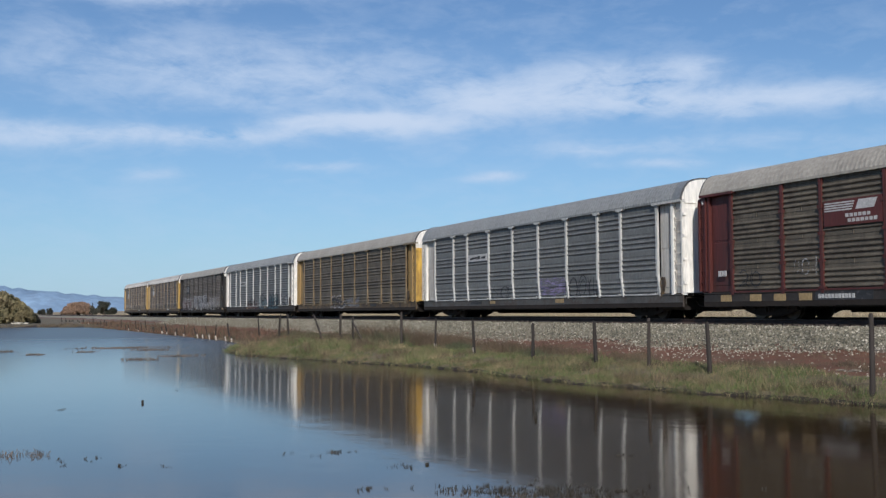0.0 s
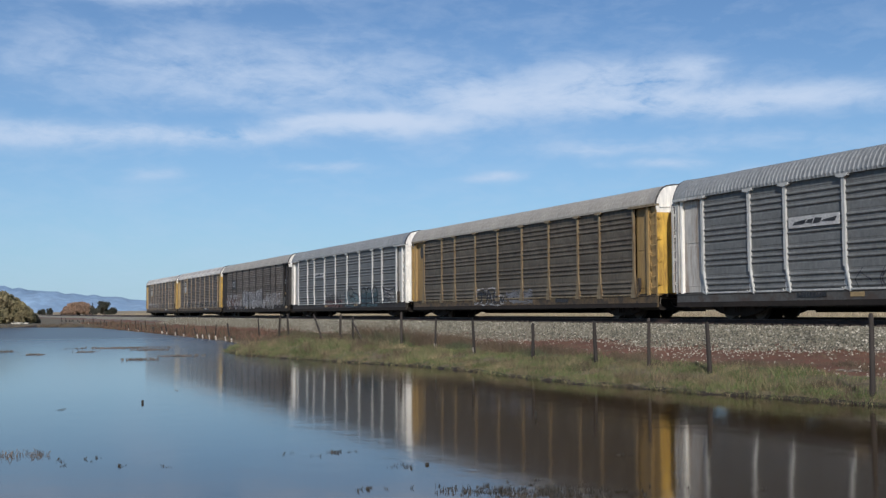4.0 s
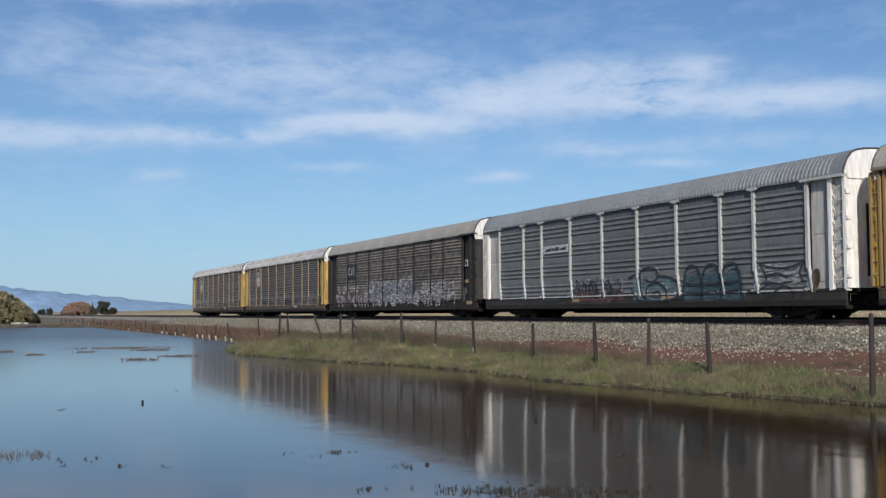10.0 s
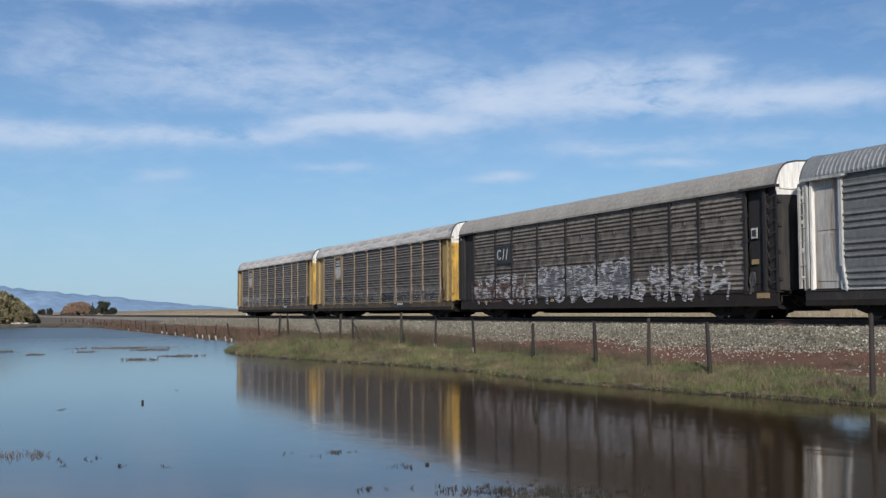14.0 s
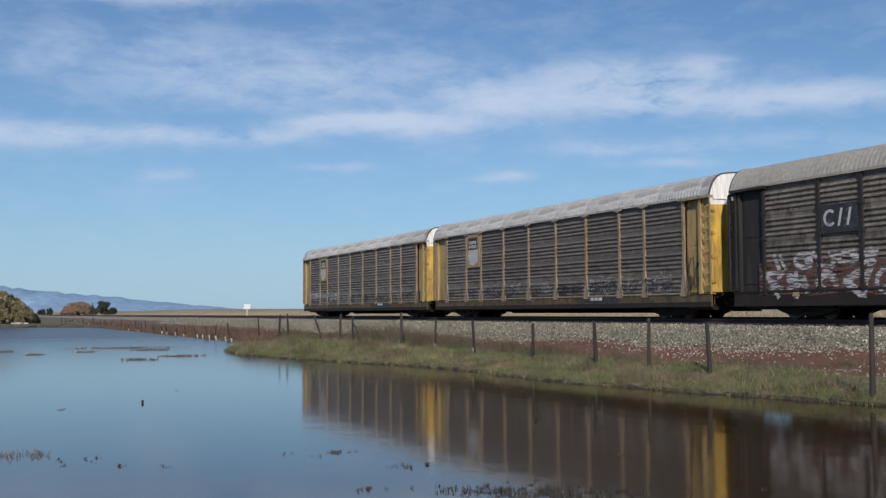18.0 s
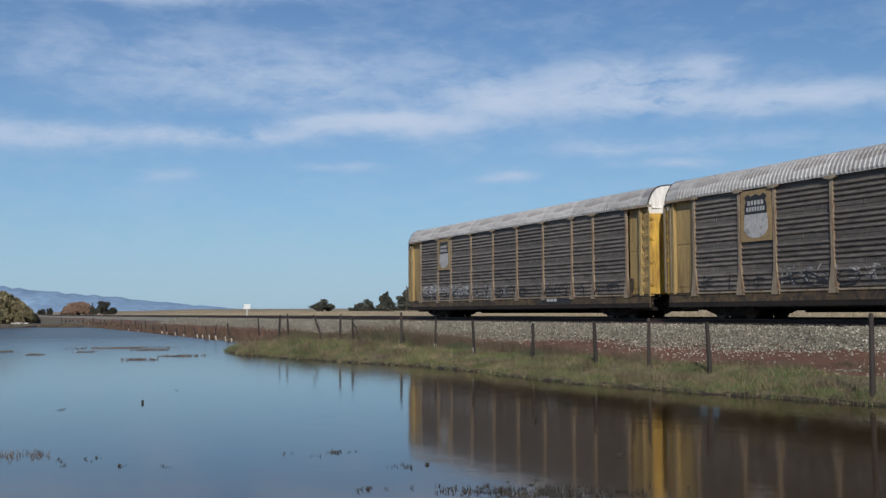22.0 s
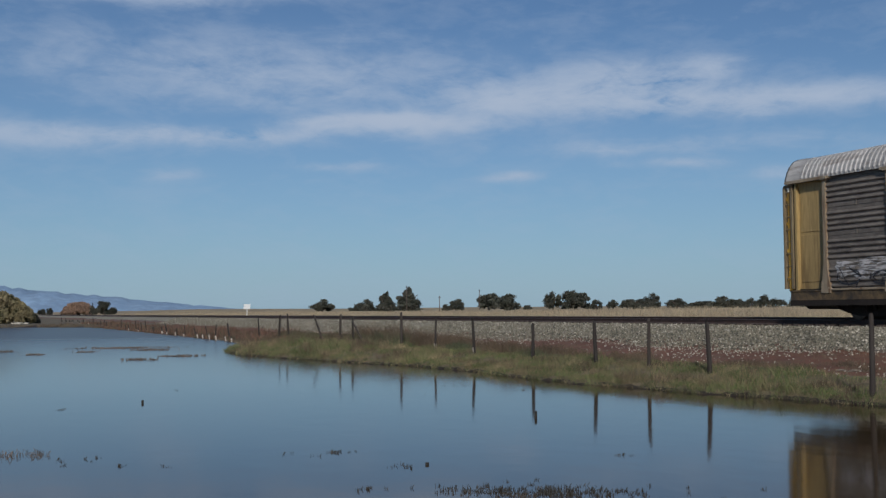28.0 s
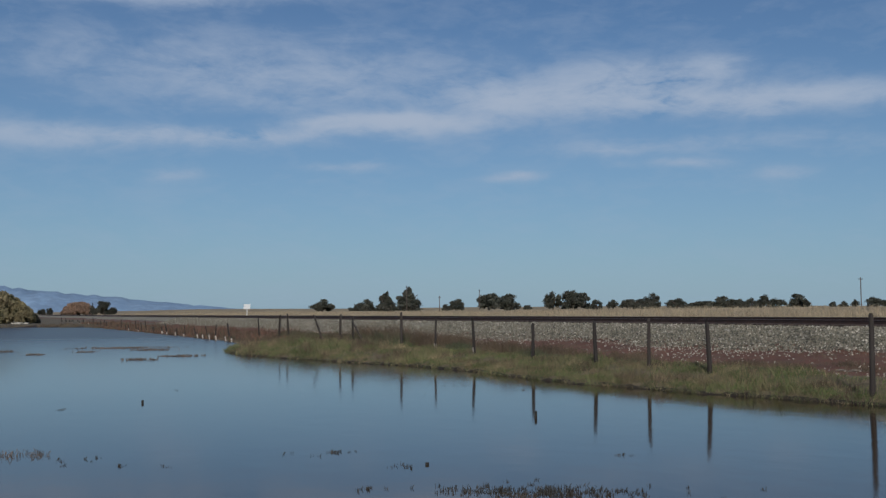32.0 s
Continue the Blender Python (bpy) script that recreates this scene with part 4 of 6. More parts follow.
def autorack(label, panel, trim, door, roof, sill, bay=None, foot="gusset", ribs=3, rise=1.05):
    """A closed car-carrying wagon, its x along the track and z = 0 at the rail's top."""
    car = thing("autorack_wagon", label, "train car", "wagons of the freight train", (0, TRACK_Y, FLOOR_Z))
    bay = bay or trim
    post_mat = door if door is M["white_paint"] else bay
    for turn in (0, 180):
        for a, b in zip(POSTS, POSTS[1:]):
            wd = b - a - 0.04
            part("side_panel", shared("side_panel|%.2f|%d" % (wd, ribs), panel, lambda: corrugated(wd, ribs)), None, car, at=((a + b) / 2 * (1 if turn == 0 else -1), 0, 0), turn=turn)
            part("bottom_ledge", shared("bottom_ledge|%.2f" % wd, trim, lambda: bottom_ledge(wd)), None, car, at=((a + b) / 2 * (1 if turn == 0 else -1), 0, 0), turn=turn)
        for x in POSTS:
            part("side_post", shared("side_post|" + foot, trim, lambda: side_post(foot)), None, car, at=(x * (1 if turn == 0 else -1), 0, 0), turn=turn)
        part("side_sill", shared("side_sill", sill, lambda: Shape().extrude(
            [(-HALF - 0.02, SILL_LO), (-HALF + 0.06, SILL_LO), (-HALF + 0.06, SILL_HI), (-HALF - 0.03, SILL_HI), (-HALF - 0.03, SILL_HI - 0.05), (-HALF - 0.005, SILL_HI - 0.07), (-HALF - 0.005, SILL_LO + 0.05), (-HALF - 0.03, SILL_LO + 0.03)], -END, END)), None, car, turn=turn)
        # near-black strip over the bottom third of the sill
        part("lower_sill", shared("lower_sill", M["under_black"], lambda: Shape().box(-END + 0.02, END - 0.02, -HALF - 0.034, -HALF + 0.02, SILL_LO - 0.02, 0.60)), None, car, "near-black lower edge of the sill", turn=turn)
        # dark-coloured strip that draws the shadow line under the roof's edge
        part("eave_rail", shared("eave_rail", M["dark_paint"], lambda: Shape().box(-END + 0.1, END - 0.1, -HALF - 0.012, -HALF + 0.06, EAVE - 0.03, EAVE + 0.05)), None, car, turn=turn)
        for sg in (-1, 1):
            def bay_shape(sg=sg):
                s = Shape()
                if sg > 0:
                    s.box(11.95, 12.92, -HALF + 0.15, -HALF + 0.19, SILL_HI, EAVE - 0.06)
                    s.bevel_box(12.06, 12.80, -HALF + 0.13, -HALF + 0.16, 1.25, 2.85, 0.008).bevel_box(12.06, 12.80, -HALF + 0.13, -HALF + 0.16, 2.95, 4.55, 0.008)
                    s.box(13.08, 13.60, -HALF + 0.10, -HALF + 0.14, SILL_HI, EAVE - 0.1)
                else:
                    s.box(11.95, 13.30, -HALF + 0.13, -HALF + 0.17, SILL_HI, EAVE - 0.06)
                    s.bevel_box(12.10, 13.16, -HALF + 0.11, -HALF + 0.14, 1.25, 2.95, 0.008).bevel_box(12.10, 13.16, -HALF + 0.11, -HALF + 0.14, 3.05, 4.60, 0.008)
                s.v = [(x * sg, y, z) for x, y, z in s.v]
                return s
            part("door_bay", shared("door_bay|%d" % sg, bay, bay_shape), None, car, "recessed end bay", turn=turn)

            def corner_posts(sg=sg):
                s = Shape()
                if sg > 0:
                    s.box(12.92, 13.08, -HALF - 0.04, -HALF + 0.19, SILL_HI - 0.03, EAVE - 0.10)
                    s.box(13.58, END + 0.03, -HALF - 0.02, -HALF + 0.22, SILL_HI - 0.05, EAVE - 0.1)
                else:
                    s.box(13.26, 13.36, -HALF - 0.02, -HALF + 0.18, SILL_HI - 0.02, EAVE - 0.1)
                s.v = [(x * sg, y, z) for x, y, z in s.v]
                return s
            part("corner_post", shared("corner_post|%d" % sg, post_mat, corner_posts), None, car, turn=turn)
            part("header_beam", shared("header_beam|%d" % sg, trim, lambda: Shape().box(min(11.7 * sg, 13.72 * sg), max(11.7 * sg, 13.72 * sg), -HALF - 0.14, -HALF + 0.1, EAVE - 0.13, EAVE - 0.03)), None, car, turn=turn)
            ladder(car, sg, turn, bay)
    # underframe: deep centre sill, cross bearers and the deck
    # low far-side skirt and plates are added to block sky in the pond's reflection
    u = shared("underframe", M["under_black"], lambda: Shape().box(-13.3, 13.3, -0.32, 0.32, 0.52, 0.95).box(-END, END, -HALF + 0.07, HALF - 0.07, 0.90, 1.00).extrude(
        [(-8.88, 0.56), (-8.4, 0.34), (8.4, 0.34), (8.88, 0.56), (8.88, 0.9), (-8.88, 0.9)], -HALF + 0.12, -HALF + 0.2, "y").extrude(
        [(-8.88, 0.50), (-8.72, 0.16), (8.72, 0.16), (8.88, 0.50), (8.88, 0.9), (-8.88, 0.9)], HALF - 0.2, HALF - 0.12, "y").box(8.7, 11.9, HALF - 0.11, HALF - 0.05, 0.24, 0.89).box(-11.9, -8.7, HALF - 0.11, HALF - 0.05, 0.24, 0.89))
    part("underframe", u, None, car, "near-black underframe")
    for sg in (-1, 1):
        # section hangs low, lowest on the far side, to shut out sky beneath
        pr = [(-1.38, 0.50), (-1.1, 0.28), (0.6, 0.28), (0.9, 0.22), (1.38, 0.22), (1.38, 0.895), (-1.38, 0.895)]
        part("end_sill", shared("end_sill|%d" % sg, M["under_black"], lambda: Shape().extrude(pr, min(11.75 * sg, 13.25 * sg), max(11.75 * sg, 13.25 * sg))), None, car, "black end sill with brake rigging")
    for sg in (-1, 1):
        flip = 0 if sg > 0 else 180
        part("end_cap", shared("end_cap|%.2f" % rise, M["white_paint"], lambda: end_cap(rise)), None, car, "white arched end plate", (END * sg, 0, 0), flip)
        part("end_bulkhead", shared("end_bulkhead", door, lambda: Shape().box(0.0, 0.05, -HALF, HALF, 0.95, 4.56)), None, car, at=((END - 0.02) * sg, 0, 0), turn=flip)
        part("end_door", shared("end_door", door, end_door), None, car, "bowed end door leaf", (END * sg, 0, 0), flip)
        def mirrored():
            s = end_door()
            s.v = [(x, -y, z) for x, y, z in s.v]
            return s
        part("end_door", shared("end_door_mirrored", door, mirrored), None, car, "bowed end door leaf", (END * sg, 0, 0), flip)
        part("latch_bar", shared("latch_bar", door, lambda: Shape().box(0.31, 0.37, -0.50, -0.43, 1.15, 4.45).box(0.30, 0.39, -0.54, -0.39, 2.5, 2.62)), None, car, at=(END * sg, 0, 0), turn=flip)
        # black rod in place of the upright shadow seen across the end doors
        part("latch_bar", shared("door_shadow_rod", M["under_black"], lambda: Shape().box(0.30, 0.36, -0.86, -0.80, 1.4, 3.9)), None, car, at=(END * sg, 0, 0), turn=flip)
        part("roof_hood", shared("roof_hood|%.2f" % rise, roof, lambda: roof_hood(rise), True), None, car, at=(13.05 * sg, 0, 0), turn=flip)
        def rim():
            sec = arch(rise)
            n = len(sec)
            vs = [(x, y * k, 4.9 + (z - 4.9) * (k + 0.012)) for x, k in ((0.635, 1.020), (0.675, 1.020), (0.675, 0.975), (0.635, 0.975)) for y, z in sec]
            return Shape().add(vs, [(a * n + j, (a + 1) % 4 * n + j, (a + 1) % 4 * n + j + 1, a * n + j + 1) for a in range(4) for j in range(n - 1)])
        part("hood_rim", shared("hood_rim|%.2f" % rise, M["rim_grey"], rim), None, car, "dark rolled hood edge", (13.05 * sg, 0, 0), flip)
        truck(car, 10.3 * sg)
        coupler(car, sg)
    n = 9
    ln = 26.1 / n
    rib = 0.028 if roof is M["pale_roof"] else 0.024 if roof is M["grey_roof"] else 0.007
    for i in range(n):
        g = random.Random(i * 7 + len(WHEELS))
        part("roof_panel", shared("roof_panel|%.2f|%.3f" % (rise, rib), roof, lambda: roof_panel(ln, rise, rib)), None, car, at=(-13.05 + ln * (i + 0.5), 0, 0.012 * g.random()))
    hb = Shape().path([(12.30 + 0.16 * math.cos(a), -HALF - 0.03, 1.42 + 0.27 * math.sin(a)) for a in [k * math.pi / 7 for k in range(15)]], 0.028, 5)
    hb.extrude([(12.10, 0.86), (12.22, 0.86), (12.40, 1.42), (12.36, 1.70), (12.24, 1.72), (12.26, 1.40)], -HALF - 0.05, -HALF + 0.06, "y")
    part("handbrake", shared("handbrake", M["rim_grey"] if door is M["dark_paint"] else M["sill_brown"], lambda: hb), None, car, "rusty iron handbrake wheel and lever")
    return car


def bars(car, x0, z0, n, w, h, material, name="marking_bar"):
    """Unreadable small writing as plain bars."""
    s = Shape()
    for i in range(n):
        s.box(x0 + i * w * 1.35, x0 + i * w * 1.35 + w, -HALF - 0.04, -HALF - 0.024, z0, z0 + h)
    part(name, s, material, car, "row of small plain marking bars")


CARS = []


def red_wagon():
    c = autorack("oxide-red steel autorack wagon with sooty ribbed side panels", M["brown_panel"], M["red_paint"], M["red_paint"], M["tan_roof"], M["sill_dark"], foot="plain", ribs=4, rise=1.02)
    part("logo_panel", plate(rect(-7.0, -4.4, 3.15, 4.05)), M["red_paint"], c, "red name panel")
    for k in range(4):
        part("logo_stripe", plate(rect(-6.95, -5.7 + 0.04 * k, 3.66 + 0.085 * k, 3.71 + 0.085 * k), -HALF - 0.036, 0.006), M["logo_white"], c)
    part("logo_mark", plate([(-5.55, 3.66), (-4.75, 3.66), (-4.6, 3.98), (-5.4, 3.98)], -HALF - 0.036, 0.006), M["logo_white"], c, "white slanted block emblem")
    bars(c, -6.0, 3.42, 6, 0.14, 0.12, M["logo_white"])
    bars(c, -5.9, 3.24, 7, 0.14, 0.12, M["logo_white"])
    bars(c, -7.35, 0.66, 11, 0.115, 0.15, M["logo_white"])
    for x in (-12.6, -10.9, -9.6, -8.3, 1.0, 6.2):
        part("sill_marking", plate(rect(x, x + 0.62, 0.60, 0.86), -HALF - 0.006, 0.018), M["logo_yellow"], c, "worn yellow sill patch")
    part("marking_plate", plate(rect(-7.5, -4.9, 0.60, 0.90), -HALF - 0.006, 0.018), M["logo_black"], c, "black number plate")
    part("graffiti", strokes(-11.6, -10.2, 1.15, 1.9, 2, 0.07, 31), SPRAY["black"], c, "dark sprayed scrawl")
    part("graffiti", strokes(-8.6, -7.3, 1.5, 2.2, 3, 0.05, 32), SPRAY["pale"], c, "pale sprayed scrawl")
    bars(c, -12.7, 1.6, 3, 0.13, 0.22, M["logo_white"])
    return c


def silver_wagon(decor):
    c = autorack("silver-grey galvanised autorack wagon with white end doors", M["silver_panel"], M["silver_paint"], M["white_paint"], M["grey_roof"], M["sill_grey"] if decor is lilac_decor else M["sill_dark"], M["bay_white"], foot="leg", rise=1.05)
    part("logo_panel", plate(rect(-6.95, -4.5, 3.22, 3.62)), M["logo_white"], c, "pale name panel with dark strokes")
    s = Shape()
    for k, (a, b) in enumerate(((-6.75, -6.15), (-6.1, -5.8), (-5.75, -5.4), (-5.35, -4.7))):
        s.extrude([(a, 3.32 + 0.05 * (k % 2)), (b, 3.34), (b + 0.1, 3.50), (a + 0.12, 3.43 + 0.05 * (k % 3))], -HALF - 0.045, -HALF - 0.036, "y")
    part("logo_mark", s, M["logo_black"], c, "dark slanted stroke emblem")
    bars(c, -6.6, 0.72, 9, 0.12, 0.16, M["logo_black"])
    part("sill_marking", plate(rect(-4.1, -3.5, 0.70, 0.86), -HALF - 0.006, 0.018), M["logo_yellow"], c)
    part("sill_marking", plate(rect(3.2, 4.0, 0.68, 0.88), -HALF - 0.006, 0.018), M["logo_yellow"], c)
    decor(c)
    return c


def lilac_decor(c):
    part("graffiti", patch(1.6, 4.2, 1.1, 1.95, 3), SPRAY["purple"], c, "faded lilac spray patch")
    part("graffiti", strokes(4.5, 7.2, 0.8, 2.1, 3, 0.07, 5), SPRAY["black"], c, "black sprayed scrawl")
    part("graffiti", strokes(-4.0, -0.5, 0.9, 1.8, 3, 0.045, 6), SPRAY["black"], c, "thin black sprayed lines")


def mural_decor(c):
    part("graffiti", patch(-3.9, 0.3, 0.70, 1.25, 10), SPRAY["faded_rust"], c, "faded rust spray fill")
    part("graffiti", strokes(-4.1, 0.3, 0.95, 1.85, 6, 0.11, 11), SPRAY["black"], c, "black sprayed scrawl")
    part("graffiti", strokes(-4.0, 0.4, 1.0, 1.95, 5, 0.06, 12), SPRAY["pale"], c, "pale sprayed scrawl")
    part("graffiti", strokes(-4.2, 0.2, 0.75, 1.4, 4, 0.07, 17), SPRAY["rust"], c, "dull red sprayed lines")
    part("graffiti", patch(1.1, 4.4, 0.70, 1.75, 24), SPRAY["pale_teal"], c, "pale teal spray fill")
    loops = [[(0.8, 1.75), (1.6, 1.9), (1.7, 1.2), (2.0, 0.75)], [(1.5, 1.6), (1.9, 2.1), (2.6, 2.15), (3.0, 1.8), (2.6, 1.5), (2.0, 1.65)], [(2.1, 0.7), (2.2, 1.3), (2.9, 1.45), (3.5, 1.2), (3.6, 0.7)],
             [(3.0, 1.75), (3.7, 1.7), (4.3, 1.45), (4.4, 0.9), (3.9, 0.72)], [(1.0, 1.2), (1.5, 0.75), (2.3, 0.66), (3.4, 0.68), (4.5, 0.80)], [(2.6, 1.0), (3.0, 1.1), (3.2, 0.9)]]
    part("graffiti", ribbon(loops, 0.10), SPRAY["black"], c, "black looping outlines")
    part("graffiti", ribbon([[(x + 0.09, z + 0.07) for x, z in q] for q in loops[:4]], 0.07, 0.012), SPRAY["pale"], c, "pale looping sprayed lines")
    part("graffiti", patch(4.75, 8.35, 0.68, 1.80, 14), SPRAY["teal"], c, "dark teal sprayed mural")
    part("graffiti", ribbon(domes(4.75, 3, 1.2, 0.62, 2.1) + [[(4.9, 1.35), (6.4, 1.3), (8.2, 1.38)], [(4.9, 1.0), (6.0, 0.95), (8.2, 1.02)]], 0.12), SPRAY["black"], c, "black outlines of the mural")
    part("graffiti", ribbon(domes(4.95, 3, 1.2, 0.75, 1.95), 0.06, 0.012), SPRAY["pale_teal"], c, "pale inner lines of the mural")
    part("graffiti", patch(9.3, 11.5, 1.25, 1.95, 25), SPRAY["pale"], c, "pale spray fill")
    beast = [[(9.4, 2.0), (9.9, 1.85), (10.6, 1.8), (11.2, 1.85), (11.7, 2.0), (11.5, 1.6), (11.75, 1.1), (11.5, 0.65)], [(9.4, 2.0), (9.7, 1.6), (9.75, 1.2), (9.2, 0.95), (8.7, 0.98)], [(9.8, 1.55), (10.4, 1.6), (10.9, 1.45)],
             [(10.0, 0.75), (10.5, 1.1), (11.0, 1.05), (11.2, 0.7)], [(9.9, 1.3), (10.3, 1.2), (10.8, 1.25)]]
    part("graffiti", ribbon(beast, 0.09), SPRAY["black"], c, "black sprayed outline")


def amber_wagon():
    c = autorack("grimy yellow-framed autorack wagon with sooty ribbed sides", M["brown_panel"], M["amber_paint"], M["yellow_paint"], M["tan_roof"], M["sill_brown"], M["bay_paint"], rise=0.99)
    cloud = [[(-4.3, 0.85), (-4.35, 1.3), (-4.0, 1.5), (-3.95, 1.85), (-3.2, 1.95), (-2.9, 1.8), (-2.5, 1.95), (-1.9, 2.0), (-1.5, 1.75), (-1.45, 1.4), (-0.9, 1.45), (-0.5, 1.25), (-0.4, 0.95), (-0.8, 0.85)],
             [(-4.3, 0.85), (-3.8, 0.95), (-3.2, 0.82), (-2.4, 0.9), (-1.6, 0.8), (-0.8, 0.85)]]
    cloud = [[(x, 0.82 * z - 0.03) for x, z in q] for q in cloud]
    part("graffiti", ribbon(cloud, 0.10, 0.006), SPRAY["white"], c, "white sprayed outline round black strokes")
    inner = [[(-3.9, 1.6), (-3.3, 1.7), (-2.8, 1.6)], [(-3.45, 1.65), (-3.4, 1.2), (-3.6, 1.0)], [(-2.75, 1.0), (-2.5, 1.75), (-2.2, 1.4), (-2.1, 1.0)], [(-2.7, 1.3), (-2.2, 1.3)], [(-1.75, 1.75), (-1.8, 1.4), (-1.75, 1.02), (-1.3, 1.05)],
             [(-1.9, 1.4), (-1.4, 1.35)], [(-1.1, 1.0), (-0.95, 1.25), (-0.8, 1.05), (-0.6, 1.2)]]
    inner = [[(x, 0.82 * z - 0.03) for x, z in q] for q in inner]
    part("graffiti", ribbon(inner, 0.14), SPRAY["black"], c, "black sprayed strokes")
    part("graffiti", ribbon([[(x + 0.1, z - 0.04) for x, z in q] for q in inner], 0.06, 0.010), SPRAY["white"], c, "white sprayed edges")
    part("graffiti", patch(-0.4, 2.6, 0.72, 1.42, 23), SPRAY["grey"], c, "faded grey-lilac spray patch")
    bars(c, 5.0, 0.70, 8, 0.12, 0.18, M["logo_black"])
    ring = [(-12.43 + 0.22 * math.cos(k * math.pi / 6), 4.2 + 0.42 * math.sin(k * math.pi / 6)) for k in range(12)]
    part("emblem_plate", plate(ring, -HALF + 0.09, 0.02), M["logo_black"], c, "dark oval emblem")
    return c


def dark_wagon():
    c = autorack("black-brown autorack wagon covered in white graffiti", M["dark_panel"], M["dark_paint"], M["dark_paint"], M["tan_roof"], M["under_black"], foot="plain", ribs=4, rise=1.05)
    part("logo_panel", plate(rect(-9.0, -7.3, 2.92, 3.92)), M["logo_black"], c, "black emblem panel")
    ring = [(math.cos(k * math.pi / 8), math.sin(k * math.pi / 8)) for k in range(2, 15)]
    arc = Shape()
    for (a, b), (a2, b2) in zip(ring, ring[1:]):
        arc.extrude([(-8.55 + 0.3 * a, 3.45 + 0.3 * b), (-8.55 + 0.3 * a2, 3.45 + 0.3 * b2), (-8.55 + 0.2 * a2, 3.45 + 0.2 * b2), (-8.55 + 0.2 * a, 3.45 + 0.2 * b)], -HALF - 0.045, -HALF - 0.036, "y")
    for a, b, a2, b2 in ((-8.15, 3.15, -8.0, 3.75), (-7.75, 3.15, -7.6, 3.75)):
        arc.extrude([(a - 0.05, b), (a + 0.05, b), (a2 + 0.05, b2), (a2 - 0.05, b2)], -HALF - 0.045, -HALF - 0.036, "y")
    part("logo_mark", arc, M["logo_white"], c, "white abstract loop-and-bar emblem")
    part("graffiti", strokes(-12.2, 11.0, 0.72, 1.72, 17, 0.27, 41), SPRAY["white"], c, "row of white sprayed block shapes")
    part("graffiti", patch(-12.2, -5.6, 0.8, 1.95, 46), SPRAY["faded_rust"], c, "faded red-brown spray patch")
    part("graffiti", patch(-4.3, 4.2, 1.05, 2.4, 47), SPRAY["grey"], c, "worn grey spray fill")
    part("graffiti", strokes(-11.4, -5.2, 1.75, 2.35, 6, 0.2, 42), SPRAY["white"], c, "row of white sprayed block shapes")
    part("graffiti", strokes(-4.4, 4.2, 1.7, 2.65, 7, 0.24, 43), SPRAY["white"], c, "row of white sprayed block shapes")
    part("graffiti", strokes(5.6, 10.8, 1.7, 2.25, 5, 0.2, 44), SPRAY["white"], c, "row of white sprayed block shapes")
    part("placard", plate(rect(12.15, 12.5, 3.0, 3.4), -HALF + 0.09, 0.02), M["logo_white"], c, "small white placard")
    part("placard", plate(rect(12.22, 12.43, 3.08, 3.32), -HALF + 0.065, 0.01), M["logo_black"], c, "dark placard centre")
    part("placard", plate(rect(12.15, 12.55, 2.0, 2.2), -HALF + 0.09, 0.02), M["logo_yellow"], c, "small yellow placard")
    part("sill_marking", plate(rect(12.5, 13.2, 0.7, 0.95), -HALF - 0.006, 0.018), M["logo_yellow"], c)
    for x in (-10.5, -3.0, 4.5):
        part("sill_marking", plate([(x, 0.75), (x + 0.4, 0.75), (x + 0.3, 0.92), (x + 0.1, 0.92)], -HALF - 0.006, 0.018), M["logo_yellow"], c)
    return c


